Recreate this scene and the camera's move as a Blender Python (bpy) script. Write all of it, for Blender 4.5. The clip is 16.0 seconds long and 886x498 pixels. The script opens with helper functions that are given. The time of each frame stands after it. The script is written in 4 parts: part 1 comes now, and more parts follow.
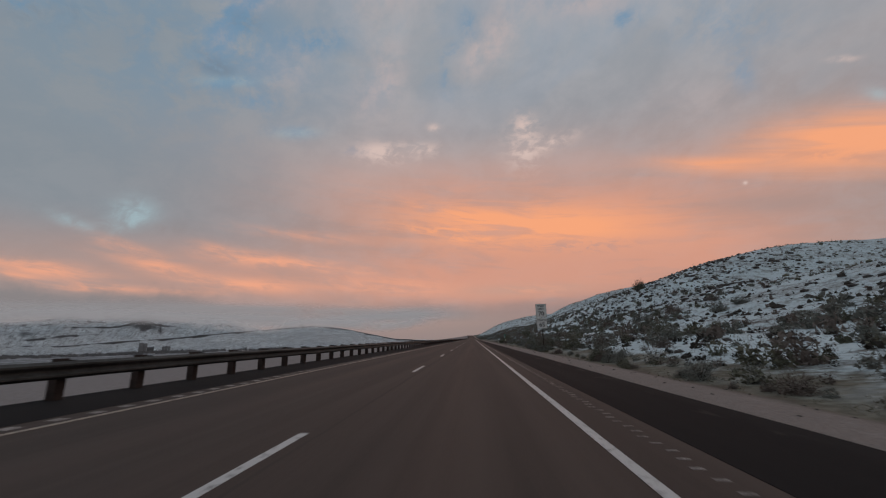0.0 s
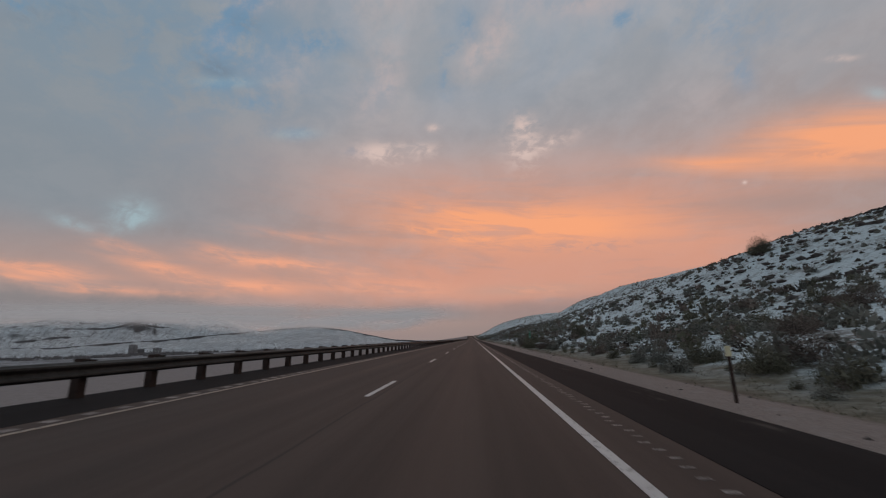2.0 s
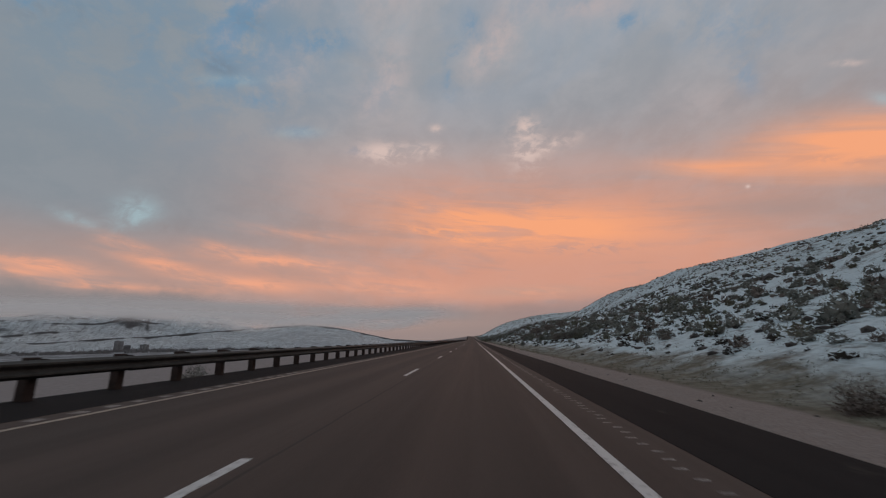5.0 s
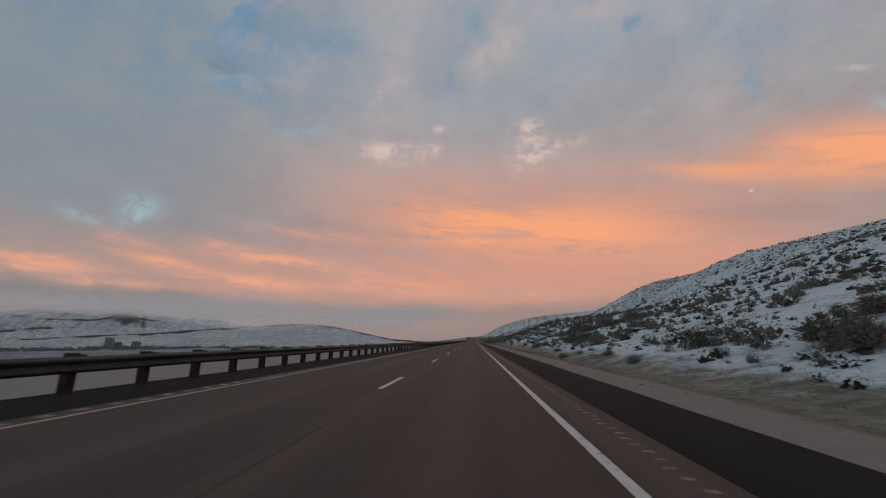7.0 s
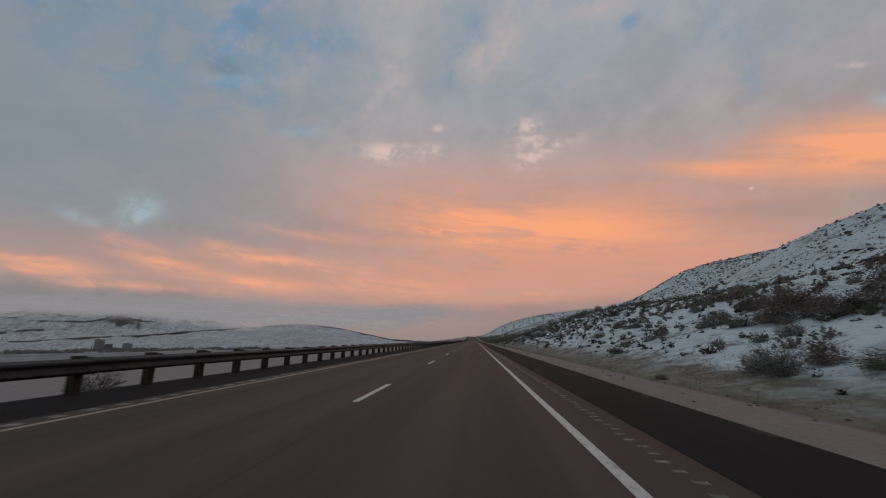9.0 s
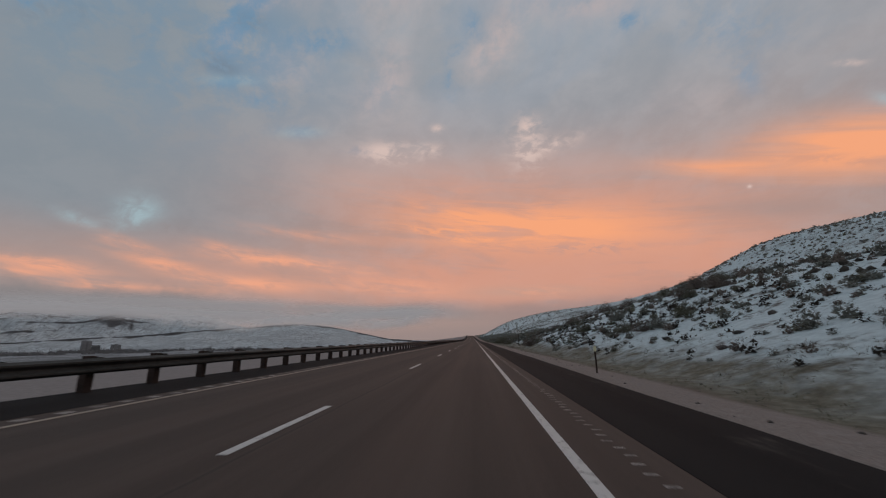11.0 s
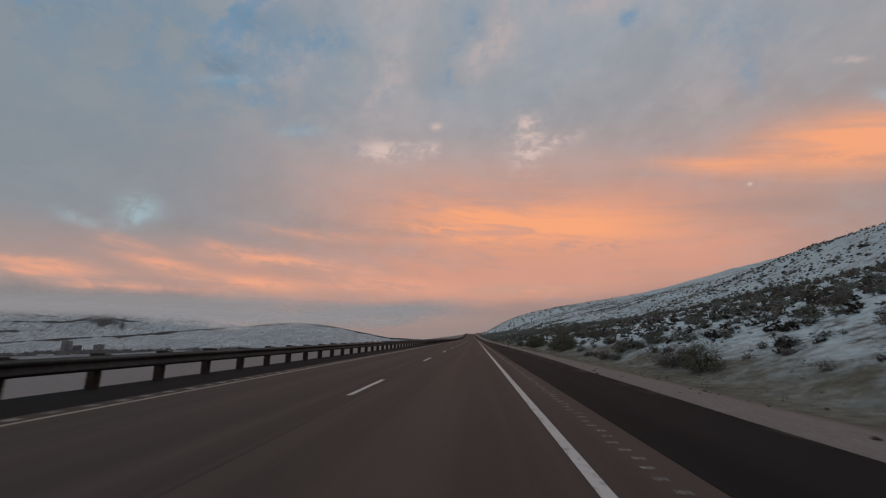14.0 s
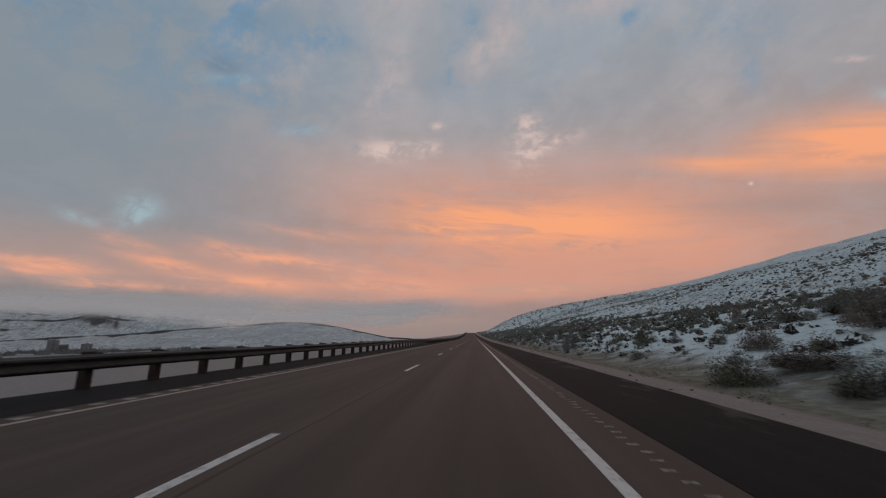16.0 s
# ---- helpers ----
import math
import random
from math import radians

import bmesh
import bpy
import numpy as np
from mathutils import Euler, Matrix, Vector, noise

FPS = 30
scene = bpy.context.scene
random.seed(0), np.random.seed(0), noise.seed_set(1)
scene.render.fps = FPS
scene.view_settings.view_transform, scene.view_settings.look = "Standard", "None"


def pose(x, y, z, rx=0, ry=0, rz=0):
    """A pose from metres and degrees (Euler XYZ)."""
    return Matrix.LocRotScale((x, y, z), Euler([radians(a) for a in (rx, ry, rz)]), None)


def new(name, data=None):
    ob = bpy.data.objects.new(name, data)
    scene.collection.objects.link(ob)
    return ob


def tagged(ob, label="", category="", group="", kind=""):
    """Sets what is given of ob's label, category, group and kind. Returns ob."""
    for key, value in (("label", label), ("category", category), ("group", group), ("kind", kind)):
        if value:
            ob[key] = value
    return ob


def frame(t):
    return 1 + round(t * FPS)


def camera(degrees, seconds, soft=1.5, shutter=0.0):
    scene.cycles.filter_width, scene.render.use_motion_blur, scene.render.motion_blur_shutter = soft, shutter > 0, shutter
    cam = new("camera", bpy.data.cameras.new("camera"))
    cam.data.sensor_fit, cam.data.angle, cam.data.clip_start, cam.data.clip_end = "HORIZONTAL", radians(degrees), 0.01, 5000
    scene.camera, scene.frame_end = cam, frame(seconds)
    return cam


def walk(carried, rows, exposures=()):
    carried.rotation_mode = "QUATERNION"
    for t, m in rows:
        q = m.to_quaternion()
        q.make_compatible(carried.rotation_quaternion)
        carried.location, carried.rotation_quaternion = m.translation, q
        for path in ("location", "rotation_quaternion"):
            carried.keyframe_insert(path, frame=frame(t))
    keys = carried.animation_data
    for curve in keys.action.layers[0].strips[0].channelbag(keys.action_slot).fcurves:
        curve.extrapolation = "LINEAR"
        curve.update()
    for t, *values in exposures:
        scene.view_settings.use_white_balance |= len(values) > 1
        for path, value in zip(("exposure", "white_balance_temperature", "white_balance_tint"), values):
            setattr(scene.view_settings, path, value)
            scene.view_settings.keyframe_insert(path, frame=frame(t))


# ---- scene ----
# ---------------------------------------------------------------- camera
cam = camera(98.1, 16.0, soft=1.2, shutter=0.08)
# seconds, x, y, z, pitch, roll, yaw; y runs along the road, x = 0 is the white edge line
PATH = [
    (0.0, -1.464, 0.000, 1.222, 13.145, 1.270, 4.392),
    (0.5, -1.414, 13.202, 1.221, 13.165, 1.314, 4.415),
    (1.0, -1.381, 26.957, 1.220, 13.164, 1.318, 4.392),
    (1.5, -1.369, 40.767, 1.220, 13.207, 1.377, 4.394),
    (2.0, -1.361, 54.581, 1.220, 13.219, 1.453, 4.403),
    (2.5, -1.362, 68.210, 1.220, 13.219, 1.453, 4.403),
    (3.0, -1.368, 81.770, 1.220, 13.230, 1.464, 4.419),
    (3.5, -1.374, 95.239, 1.220, 13.231, 1.467, 4.434),
    (4.0, -1.376, 108.605, 1.220, 13.212, 1.215, 4.423),
    (4.5, -1.370, 121.962, 1.220, 13.240, 0.950, 4.434),
    (5.0, -1.360, 135.209, 1.220, 13.269, 0.686, 4.445),
    (5.5, -1.350, 148.351, 1.220, 13.297, 0.421, 4.457),
    (6.0, -1.340, 161.401, 1.219, 13.325, 0.156, 4.468),
    (6.5, -1.329, 174.372, 1.219, 13.354, -0.109, 4.479),
    (7.0, -1.322, 187.284, 1.219, 13.370, -0.023, 4.531),
    (7.5, -1.321, 199.997, 1.219, 13.337, 0.165, 4.571),
    (8.0, -1.323, 212.990, 1.219, 13.341, 0.183, 4.599),
    (8.5, -1.324, 225.690, 1.219, 13.349, 0.265, 4.645),
    (9.0, -1.304, 238.130, 1.219, 13.331, 0.324, 4.644),
    (9.5, -1.241, 251.099, 1.217, 13.314, 0.397, 4.628),
    (10.0, -1.156, 264.140, 1.215, 13.297, 0.470, 4.613),
    (10.5, -1.071, 277.272, 1.214, 13.280, 0.543, 4.597),
    (11.0, -0.986, 290.509, 1.212, 13.263, 0.617, 4.582),
    (11.5, -0.901, 303.860, 1.210, 13.246, 0.690, 4.566),
    (12.0, -0.848, 317.332, 1.209, 13.224, 0.700, 4.561),
    (12.5, -0.859, 330.770, 1.209, 13.191, 0.745, 4.586),
    (13.0, -0.901, 344.320, 1.210, 13.071, 0.745, 4.613),
    (13.5, -0.944, 357.967, 1.211, 13.066, 0.767, 4.631),
    (14.0, -0.988, 371.686, 1.212, 13.051, 0.796, 4.660),
    (14.5, -1.035, 385.561, 1.213, 13.039, 0.789, 4.661),
    (15.0, -1.083, 399.434, 1.214, 13.008, 0.760, 4.702),
    (15.5, -1.131, 413.250, 1.215, 12.991, 0.737, 4.706),
    (16.0, -1.168, 426.945, 1.216, 12.972, 0.734, 4.731),
]

walk(cam, [(t, pose(x, y, z, 90 + p, r, w)) for t, x, y, z, p, r, w in PATH])


# ---------------------------------------------------------------- node helpers
class Val:
    """A socket that can be used in sums and products."""

    def __init__(self, tree, socket):
        self.tree, self.s = tree, socket

    def op(self, kind, *others):
        n = self.tree.nodes.new("ShaderNodeMath")
        n.operation = kind
        for i, o in enumerate((self, *others)):
            if isinstance(o, Val):
                self.tree.links.new(o.s, n.inputs[i])
            else:
                n.inputs[i].default_value = o
        return Val(self.tree, n.outputs[0])

    def __add__(self, o):
        return self.op("ADD", o)

    def __sub__(self, o):
        return self.op("SUBTRACT", o)

    def __mul__(self, o):
        return self.op("MULTIPLY", o)

    def __truediv__(self, o):
        return self.op("DIVIDE", o)

    def abs(self):
        return self.op("ABSOLUTE")

    def clamp(self):
        n = self.tree.nodes.new("ShaderNodeClamp")
        self.tree.links.new(self.s, n.inputs[0])
        return Val(self.tree, n.outputs[0])

    def step(self, a, b):
        """Smoothly 0 to 1 as the value goes from a to b."""
        n = self.tree.nodes.new("ShaderNodeMapRange")
        n.interpolation_type = "SMOOTHSTEP"
        flip = a > b
        self.tree.links.new(self.s, n.inputs[0])
        n.inputs[1].default_value, n.inputs[2].default_value = min(a, b), max(a, b)
        n.inputs[3].default_value, n.inputs[4].default_value = (1, 0) if flip else (0, 1)
        return Val(self.tree, n.outputs[0])


def combine(tree, x, y, z):
    n = tree.nodes.new("ShaderNodeCombineXYZ")
    for i, v in enumerate((x, y, z)):
        if isinstance(v, Val):
            tree.links.new(v.s, n.inputs[i])
        else:
            n.inputs[i].default_value = v
    return n.outputs[0]


def noise_tex(tree, vector, scale=1.0, detail=4.0, rough=0.55, distort=0.0):
    n = tree.nodes.new("ShaderNodeTexNoise")
    tree.links.new(vector, n.inputs["Vector"])
    n.inputs["Scale"].default_value, n.inputs["Detail"].default_value = scale, detail
    n.inputs["Roughness"].default_value, n.inputs["Distortion"].default_value = rough, distort
    return Val(tree, n.outputs[0])


def mix(tree, factor, a, b, kind="MIX"):
    """Colours a and b mixed by factor; each a socket or three numbers."""
    n = tree.nodes.new("ShaderNodeMix")
    n.data_type, n.blend_type = "RGBA", kind
    if isinstance(factor, Val):
        tree.links.new(factor.s, n.inputs[0])
    else:
        n.inputs[0].default_value = factor
    for i, c in ((6, a), (7, b)):
        if isinstance(c, tuple):
            n.inputs[i].default_value = (*c, 1)
        else:
            tree.links.new(c, n.inputs[i])
    return n.outputs[2]


# ---------------------------------------------------------------- sky at dusk
world = bpy.data.worlds.new("dusk_sky")
scene.world = world
world.use_nodes = True
sky = world.node_tree
background = sky.nodes["Background"]
coord = sky.nodes.new("ShaderNodeTexCoord")
split = sky.nodes.new("ShaderNodeSeparateXYZ")
sky.links.new(coord.outputs["Generated"], split.inputs[0])
dx, dy, dz = (Val(sky, split.outputs[i]) for i in range(3))
AZ = dx.op("ARCTAN2", dy) * 57.2958
EL = dz.op("ARCSINE") * 57.2958


def spot(az, el, wide, high, lean=0.0):
    """A soft patch of sky round a bearing and a height, leaning by lean degrees of height per degree of bearing."""
    a = (AZ - az) / wide
    b = (EL - el - (AZ - az) * lean) / high
    return (a * a + b * b).op("MULTIPLY", -1.0).op("EXPONENT")


def flow(az_scale, el_scale, lean, seed, detail=5.0, distort=0.3, rough=0.55):
    """Cloud noise drawn out along the bearing."""
    return noise_tex(sky, combine(sky, AZ * az_scale, (EL + AZ * lean) * el_scale, seed), 1.0, detail, rough, distort)


clear = sky.nodes.new("ShaderNodeTexSky")
clear.sky_type, clear.sun_disc = "NISHITA", False
clear.sun_elevation, clear.sun_rotation = radians(1.0), radians(20)
blue = mix(sky, 0.92, clear.outputs[0], (0.125, 0.245, 0.375))
veil = flow(0.05, 0.08, 0.0, 3.1, 6.0, 0.5)
lumps = flow(0.09, 0.13, -0.1, 7.7, 7.0, 0.3)
bits = flow(0.20, 0.28, -0.1, 2.6, 7.0, 0.25, 0.62)
streak = flow(0.075, 0.50, 0.10, 1.3, 7.0, 0.45, 0.60)
band = flow(0.085, 0.62, 0.05, 8.9, 6.0, 0.7, 0.58)
streak_r = flow(0.06, 0.42, 0.30, 5.2, 6.0, 0.9)
fine = flow(0.35, 0.9, 0.1, 9.4, 5.0, 0.8)

# grey-mauve cloud deck, cooler and duller towards one side
grey = mix(sky, EL.step(14, 42), (0.335, 0.268, 0.255), (0.328, 0.354, 0.390))
grey = mix(sky, AZ.step(-8, -52) * EL.step(8, 16) * 0.85, grey, (0.212, 0.262, 0.302))
grey = mix(sky, bits.step(0.34, 0.68) * (AZ.step(-45, -5) * 0.30 + 0.12), grey, (0.390, 0.385, 0.405))
grey = mix(sky, lumps.step(0.40, 0.66) * EL.step(16, 26) * 0.35, grey, (0.225, 0.255, 0.290))


def ragged(patch, grain, low=0.38, high=0.60, base=0.12):
    """A soft patch of sky, torn up by a cloud pattern."""
    return patch.clamp() * (grain.step(low, high) * (1.0 - base) + base)


# clear gaps, and darker cloud beside them
wisp = flow(0.42, 0.55, -0.15, 4.4, 6.0, 0.5, 0.6)
holes = spot(-35.8, 41, 3.24, 3.6, 1.19) + spot(-24.4, 40, 4.71, 1.35, 0.16) * 0.9 + spot(-1.6, 40.3, 1.71, 1.01, -0.04) * 0.8 + spot(-2.9, 37.2, 1.04, 2.54, -0.03) * 0.6 + spot(1.2, 43.2, 1.47, 1.89, -0.06) * 0.6 + spot(25.9, 39.4, 1.55, 1.29, -0.3) * 1.1
holes = holes + spot(36.8, 35, 6.9, 3.13, -0.43) * 0.5 + spot(38, 29.1, 1.28, 2.08, -0.41) * 0.6 + spot(48.2, 22.1, 1.15, 1.06, -0.49) * 0.55 + spot(-57.3, 32.6, 2.16, 1.2, 0.57) * 0.9
holes = holes + spot(-32.2, 31.2, 3, 1.02, 0.21) * 0.5 + spot(-37.5, 32.3, 4.1, 0.85, 0.27) * 0.5 + spot(-26.5, 28.6, 3.46, 0.87, 0.15) * 0.5 + spot(-16.7, 27.2, 3.08, 0.93, 0.07) * 0.4
cover = (ragged(holes, bits * -0.5 + wisp * -0.5 + 1.0, 0.42, 0.58, 0.2) * 0.95 + veil.step(0.54, 0.40) * EL.step(26, 40) * 0.22 + spot(-45, 34, 16, 9) * bits.step(0.62, 0.40) * 0.42 + spot(-34, 37, 6, 5) * bits.step(0.60, 0.42) * 0.30).clamp()
tint = mix(sky, cover * 0.9, grey, blue)
gloom = spot(-37.7, 33.9, 2.99, 1.12, -0.08) + spot(-35.2, 39.6, 2.5, 1.35, 0.27) * 0.6 + spot(-54.9, 32.7, 3.19, 1.35, 0.52) * 0.6
tint = mix(sky, ragged(gloom, wisp, 0.42, 0.58) * 0.6, tint, (0.155, 0.205, 0.265))
# pale pink puffs
puffs = spot(-13, 37.6, 3.08, 3.46, 0.06) + spot(5.1, 40.8, 4.33, 2.92, 0.42) * 1.1 + spot(-16, 33.5, 3.86, 2.36, 0.08) * 0.6 + spot(-29.2, 35.9, 4.61, 2.94, 0.2) * 0.5 + spot(19.6, 42.8, 7.43, 1.3, -0.24) * 0.6 + spot(-32.4, 42.5, 4.56, 1, 0.25) * 0.6
puffs = puffs + spot(-37.8, 37.3, 1.9, 1.93, 0.3) * 0.4 + spot(2.2, 38.9, 2.16, 1.52, 0.47) * 0.6 + spot(33.4, 27.9, 5.2, 2.34, -0.34) * 0.4 + spot(22, 47, 15, 5) * 0.5 + spot(-16, 47, 10, 3.75) * 0.6
tint = mix(sky, ragged(puffs, bits * 0.6 + wisp * 0.4, 0.36, 0.62, 0.2) * 0.72, tint, (0.50, 0.410, 0.400))
blush = spot(-4.1, 24.9, 25.45, 3.71, -0.02) * 0.8 + spot(-16.6, 22.3, 10.31, 3.21, 0.05) * 0.5 + spot(19.9, 23.2, 8.33, 2.97, -0.19) * 0.5 + spot(-9.5, 31.2, 8.35, 3.04, 0.02) * 0.3
tint = mix(sky, (blush * (lumps.step(0.3, 0.7) * 0.4 + 0.6)).clamp() * 0.5, tint, (0.56, 0.405, 0.365))
# afterglow on the cloud bases
warm = spot(8, 15, 28, 7.5) * 0.9 + spot(-4, 21.5, 18, 4) * 0.35 + spot(28, 12, 14, 7) * 0.55 + spot(2, 7.5, 30, 4.2) * 0.80 + spot(-34, 8.5, 20, 3.4) * 0.24
tint = mix(sky, (warm * (streak.step(0.25, 0.65) * 0.4 + 0.65)).clamp() * 0.85, tint, (0.68, 0.318, 0.222))
glow = spot(6.1, 16.2, 15.2, 3.2, -0.07) * (streak.step(0.36, 0.56) * 0.75 + 0.3) + spot(20, 14.6, 10, 2.6, -0.15) * 0.45 + ragged(spot(-3.5, 15.4, 6.5, 1.0, -0.14), fine * 0.5 + streak * 0.5, 0.44, 0.58) * 0.7 + ragged(spot(2.7, 17.4, 12.97, 0.9, -0.20), streak, 0.46, 0.6) * 0.4
edge = EL + (AZ - 41.0) * 0.30 + (streak_r - 0.5) * 1.2
band_r = spot(45.0, 18.8, 8.0, 2.9, -0.22) * 1.15 + spot(32.6, 20.2, 5.6, 0.95, -0.27) * 0.75
glow = glow + band_r * (streak_r.step(0.30, 0.58) * 0.5 + 0.65) * edge.step(15.4, 16.3)
tint = mix(sky, glow.clamp() * 0.92, tint, (0.93, 0.385, 0.195))
tint = mix(sky, ragged(spot(44.5, 17.4, 5.5, 0.45, -0.36) + spot(42, 18.8, 3.0, 0.35, -0.30) * 0.7, fine, 0.38, 0.56, 0.3) * 0.6, tint, (0.56, 0.30, 0.225))
low = spot(-51.1, 8, 4.5, 0.9, -0.08) * 1.1 + spot(-46.2, 6.2, 3.62, 0.61, -0.01) + spot(-40, 8.9, 4.94, 0.87, -0.22) + spot(-29.4, 10.9, 7.05, 1.01, -0.05) + spot(-30.5, 7.5, 5.62, 0.87, -0.05) + spot(-44.5, 11.2, 3.04, 0.65, -0.24) * 0.7
low = low + spot(-52.9, 7, 1.88, 0.41, -0.05) * 0.7 + spot(-19.5, 10.1, 6.95, 0.83, -0.03) * 0.6 + spot(-12.1, 7.6, 9.32, 1.07, -0.04) * 0.8 + spot(-34.9, 11.8, 2.41, 0.62, -0.24) * 0.6 + spot(-24.4, 14.6, 7.69, 0.68, -0.04) * 0.5 + spot(9.5, 6.5, 4.96, 0.81, -0.05) * 0.7 + spot(-38, 6.3, 4.38, 0.41, -0.02) * 0.5
tint = mix(sky, (ragged(low, band * 0.5 + fine * 0.3 + streak * 0.2, 0.40, 0.58, 0.22) * 0.95 + spot(-33, 9, 16, 2.6, -0.05) * 0.08).clamp() * 0.9, tint, (0.86, 0.385, 0.240))
tint = mix(sky, ragged(spot(16.0, 12.4, 7.5, 0.85, -0.08), fine, 0.45, 0.60, 0.1) * 0.65, tint, (0.44, 0.285, 0.262))
cyan = spot(-44.4, 14.8, 1.95, 1.75, 0.18) * 1.25 + spot(-49.2, 13.1, 2.21, 0.67, -0.33) * 0.6 + spot(-26.5, 28.4, 3.12, 0.71, 0.15) * 0.5 + spot(-35.8, 33, 3.65, 0.63, 0.26) * 0.45 + spot(48.1, 22.3, 0.92, 0.71, -0.49) * 0.6
tint = mix(sky, ragged(cyan, wisp * 0.6 + bits * 0.4, 0.38, 0.60, 0.25) * 0.9, tint, (0.36, 0.485, 0.53))
tint = mix(sky, ragged(spot(-41.1, 13.6, 3.0, 1.0, 0.14), wisp, 0.38, 0.56, 0.3) * 0.6, tint, (0.285, 0.245, 0.245))
curl = spot(-14.2, 27.4, 3.34, 1.16, 0.05) + spot(-7.5, 27.7, 3.21, 0.85, 0) + spot(-12.2, 26.3, 4.47, 0.85, 0.03) * 0.6 + spot(9.7, 30, 1.88, 1.51, -0.13) * 0.9 + spot(9.1, 26.6, 2.82, 2.82, -0.12) * 0.9 + spot(13.5, 27.2, 3.76, 0.92, 0.11) * 0.9
curl = curl + spot(-5.2, 30.7, 1.05, 0.51, -0.01) * 0.8 + spot(46.4, 26.7, 0.94, 0.32, -0.38) * 0.9
tint = mix(sky, ragged(curl, fine * 0.4 + wisp * 0.6, 0.40, 0.60, 0.15) * 0.85, tint, (0.68, 0.520, 0.470))
tint = mix(sky, spot(36, 17.1, 0.22, 0.20).clamp() * 0.5, tint, (0.85, 0.68, 0.62))
tint = mix(sky, (spot(37, 14.3, 8, 1.5, -0.22) * 0.45).clamp(), tint, (0.300, 0.255, 0.252))
# haze low over the valley
mist = (EL + streak * 2.4 + (lumps - 0.5) * 6.0).step(7.0, 3.6)
tint = mix(sky, mist * 0.75, tint, (0.335, 0.240, 0.218))
murk = spot(1.2, 4.1, 9.07, 0.9, -0.03) * 0.9 + spot(-9.6, 5.0, 4.96, 0.9, -0.02) * 0.7 + spot(-22.4, 4.8, 3.78, 0.9) * 0.6 + spot(12, 4.6, 8, 0.8, 0.05) * 0.5
tint = mix(sky, ragged(murk, streak * 0.6 + fine * 0.4, 0.42, 0.60, 0.12) * 0.4, tint, (0.255, 0.205, 0.200))
tint = mix(sky, AZ.step(-22, -44) * (EL + (bits - 0.5) * 5.0).step(7.0, 4.4) * 0.72, tint, (0.205, 0.208, 0.218))
tint = mix(sky, (spot(-8, 2.2, 14, 1.3) * 0.6 + spot(8, 6.7, 9, 0.9) * streak.step(0.4, 0.6) * 0.6).clamp(), tint, (0.47, 0.32, 0.27))
tint = mix(sky, (spot(14, 2.6, 13, 2.6) * 0.55 + spot(26, 5.5, 9, 1.6, 0.12) * 0.3).clamp(), tint, (0.300, 0.215, 0.208))
tint = mix(sky, (EL + (fine - 0.5) * 2.0).step(5.5, 0.5) * AZ.step(-60, -20) * AZ.step(24, 2) * 0.62, tint, (0.285, 0.228, 0.220))
tint = mix(sky, EL.step(-0.5, -4.0), tint, (0.10, 0.09, 0.09))
sky.links.new(tint, background.inputs[0])
background.inputs[1].default_value = 1.02
scene.view_settings.exposure = 0.0


# ---------------------------------------------------------------- materials
def material(name, rough=0.85, metal=0.0, spec=0.3):
    """A new material; returns it with its tree, its shader node and the place on the object."""
    m = bpy.data.materials.new(name)
    m.use_nodes = True
    t = m.node_tree
    p = t.nodes["Principled BSDF"]
    p.inputs["Roughness"].default_value, p.inputs["Metallic"].default_value = rough, metal
    p.inputs["Specular IOR Level"].default_value = spec
    c = t.nodes.new("ShaderNodeTexCoord")
    return m, t, p, c.outputs["Object"]


def place(t, vector):
    n = t.nodes.new("ShaderNodeSeparateXYZ")
    t.links.new(vector, n.inputs[0])
    return tuple(Val(t, n.outputs[i]) for i in range(3))


def relief(t, p, height, strength, distance):
    n = t.nodes.new("ShaderNodeBump")
    n.inputs["Strength"].default_value, n.inputs["Distance"].default_value = strength, distance
    t.links.new(height.s, n.inputs["Height"])
    t.links.new(n.outputs[0], p.inputs["Normal"])


def mottled(name, dark, light, scale, rough=0.85, bump=0.3, grain=8.0, metal=0.0, spec=0.3, vary=0.0):
    """A surface of two tones with broad stains and a fine grain; vary: by how much whole pieces differ."""
    m, t, p, v = material(name, rough, metal, spec)
    broad = noise_tex(t, v, scale, 4.0)
    small = noise_tex(t, v, scale * grain, 3.0)
    c = mix(t, (broad * 0.6 + small * 0.4).step(0.32, 0.68), dark, light)
    if vary:
        info = t.nodes.new("ShaderNodeObjectInfo")
        k = Val(t, info.outputs["Random"]) * vary
        c = mix(t, k, c, tuple(0.35 * a for a in dark))
    t.links.new(c, p.inputs["Base Color"])
    relief(t, p, small, bump, 0.02)
    return m


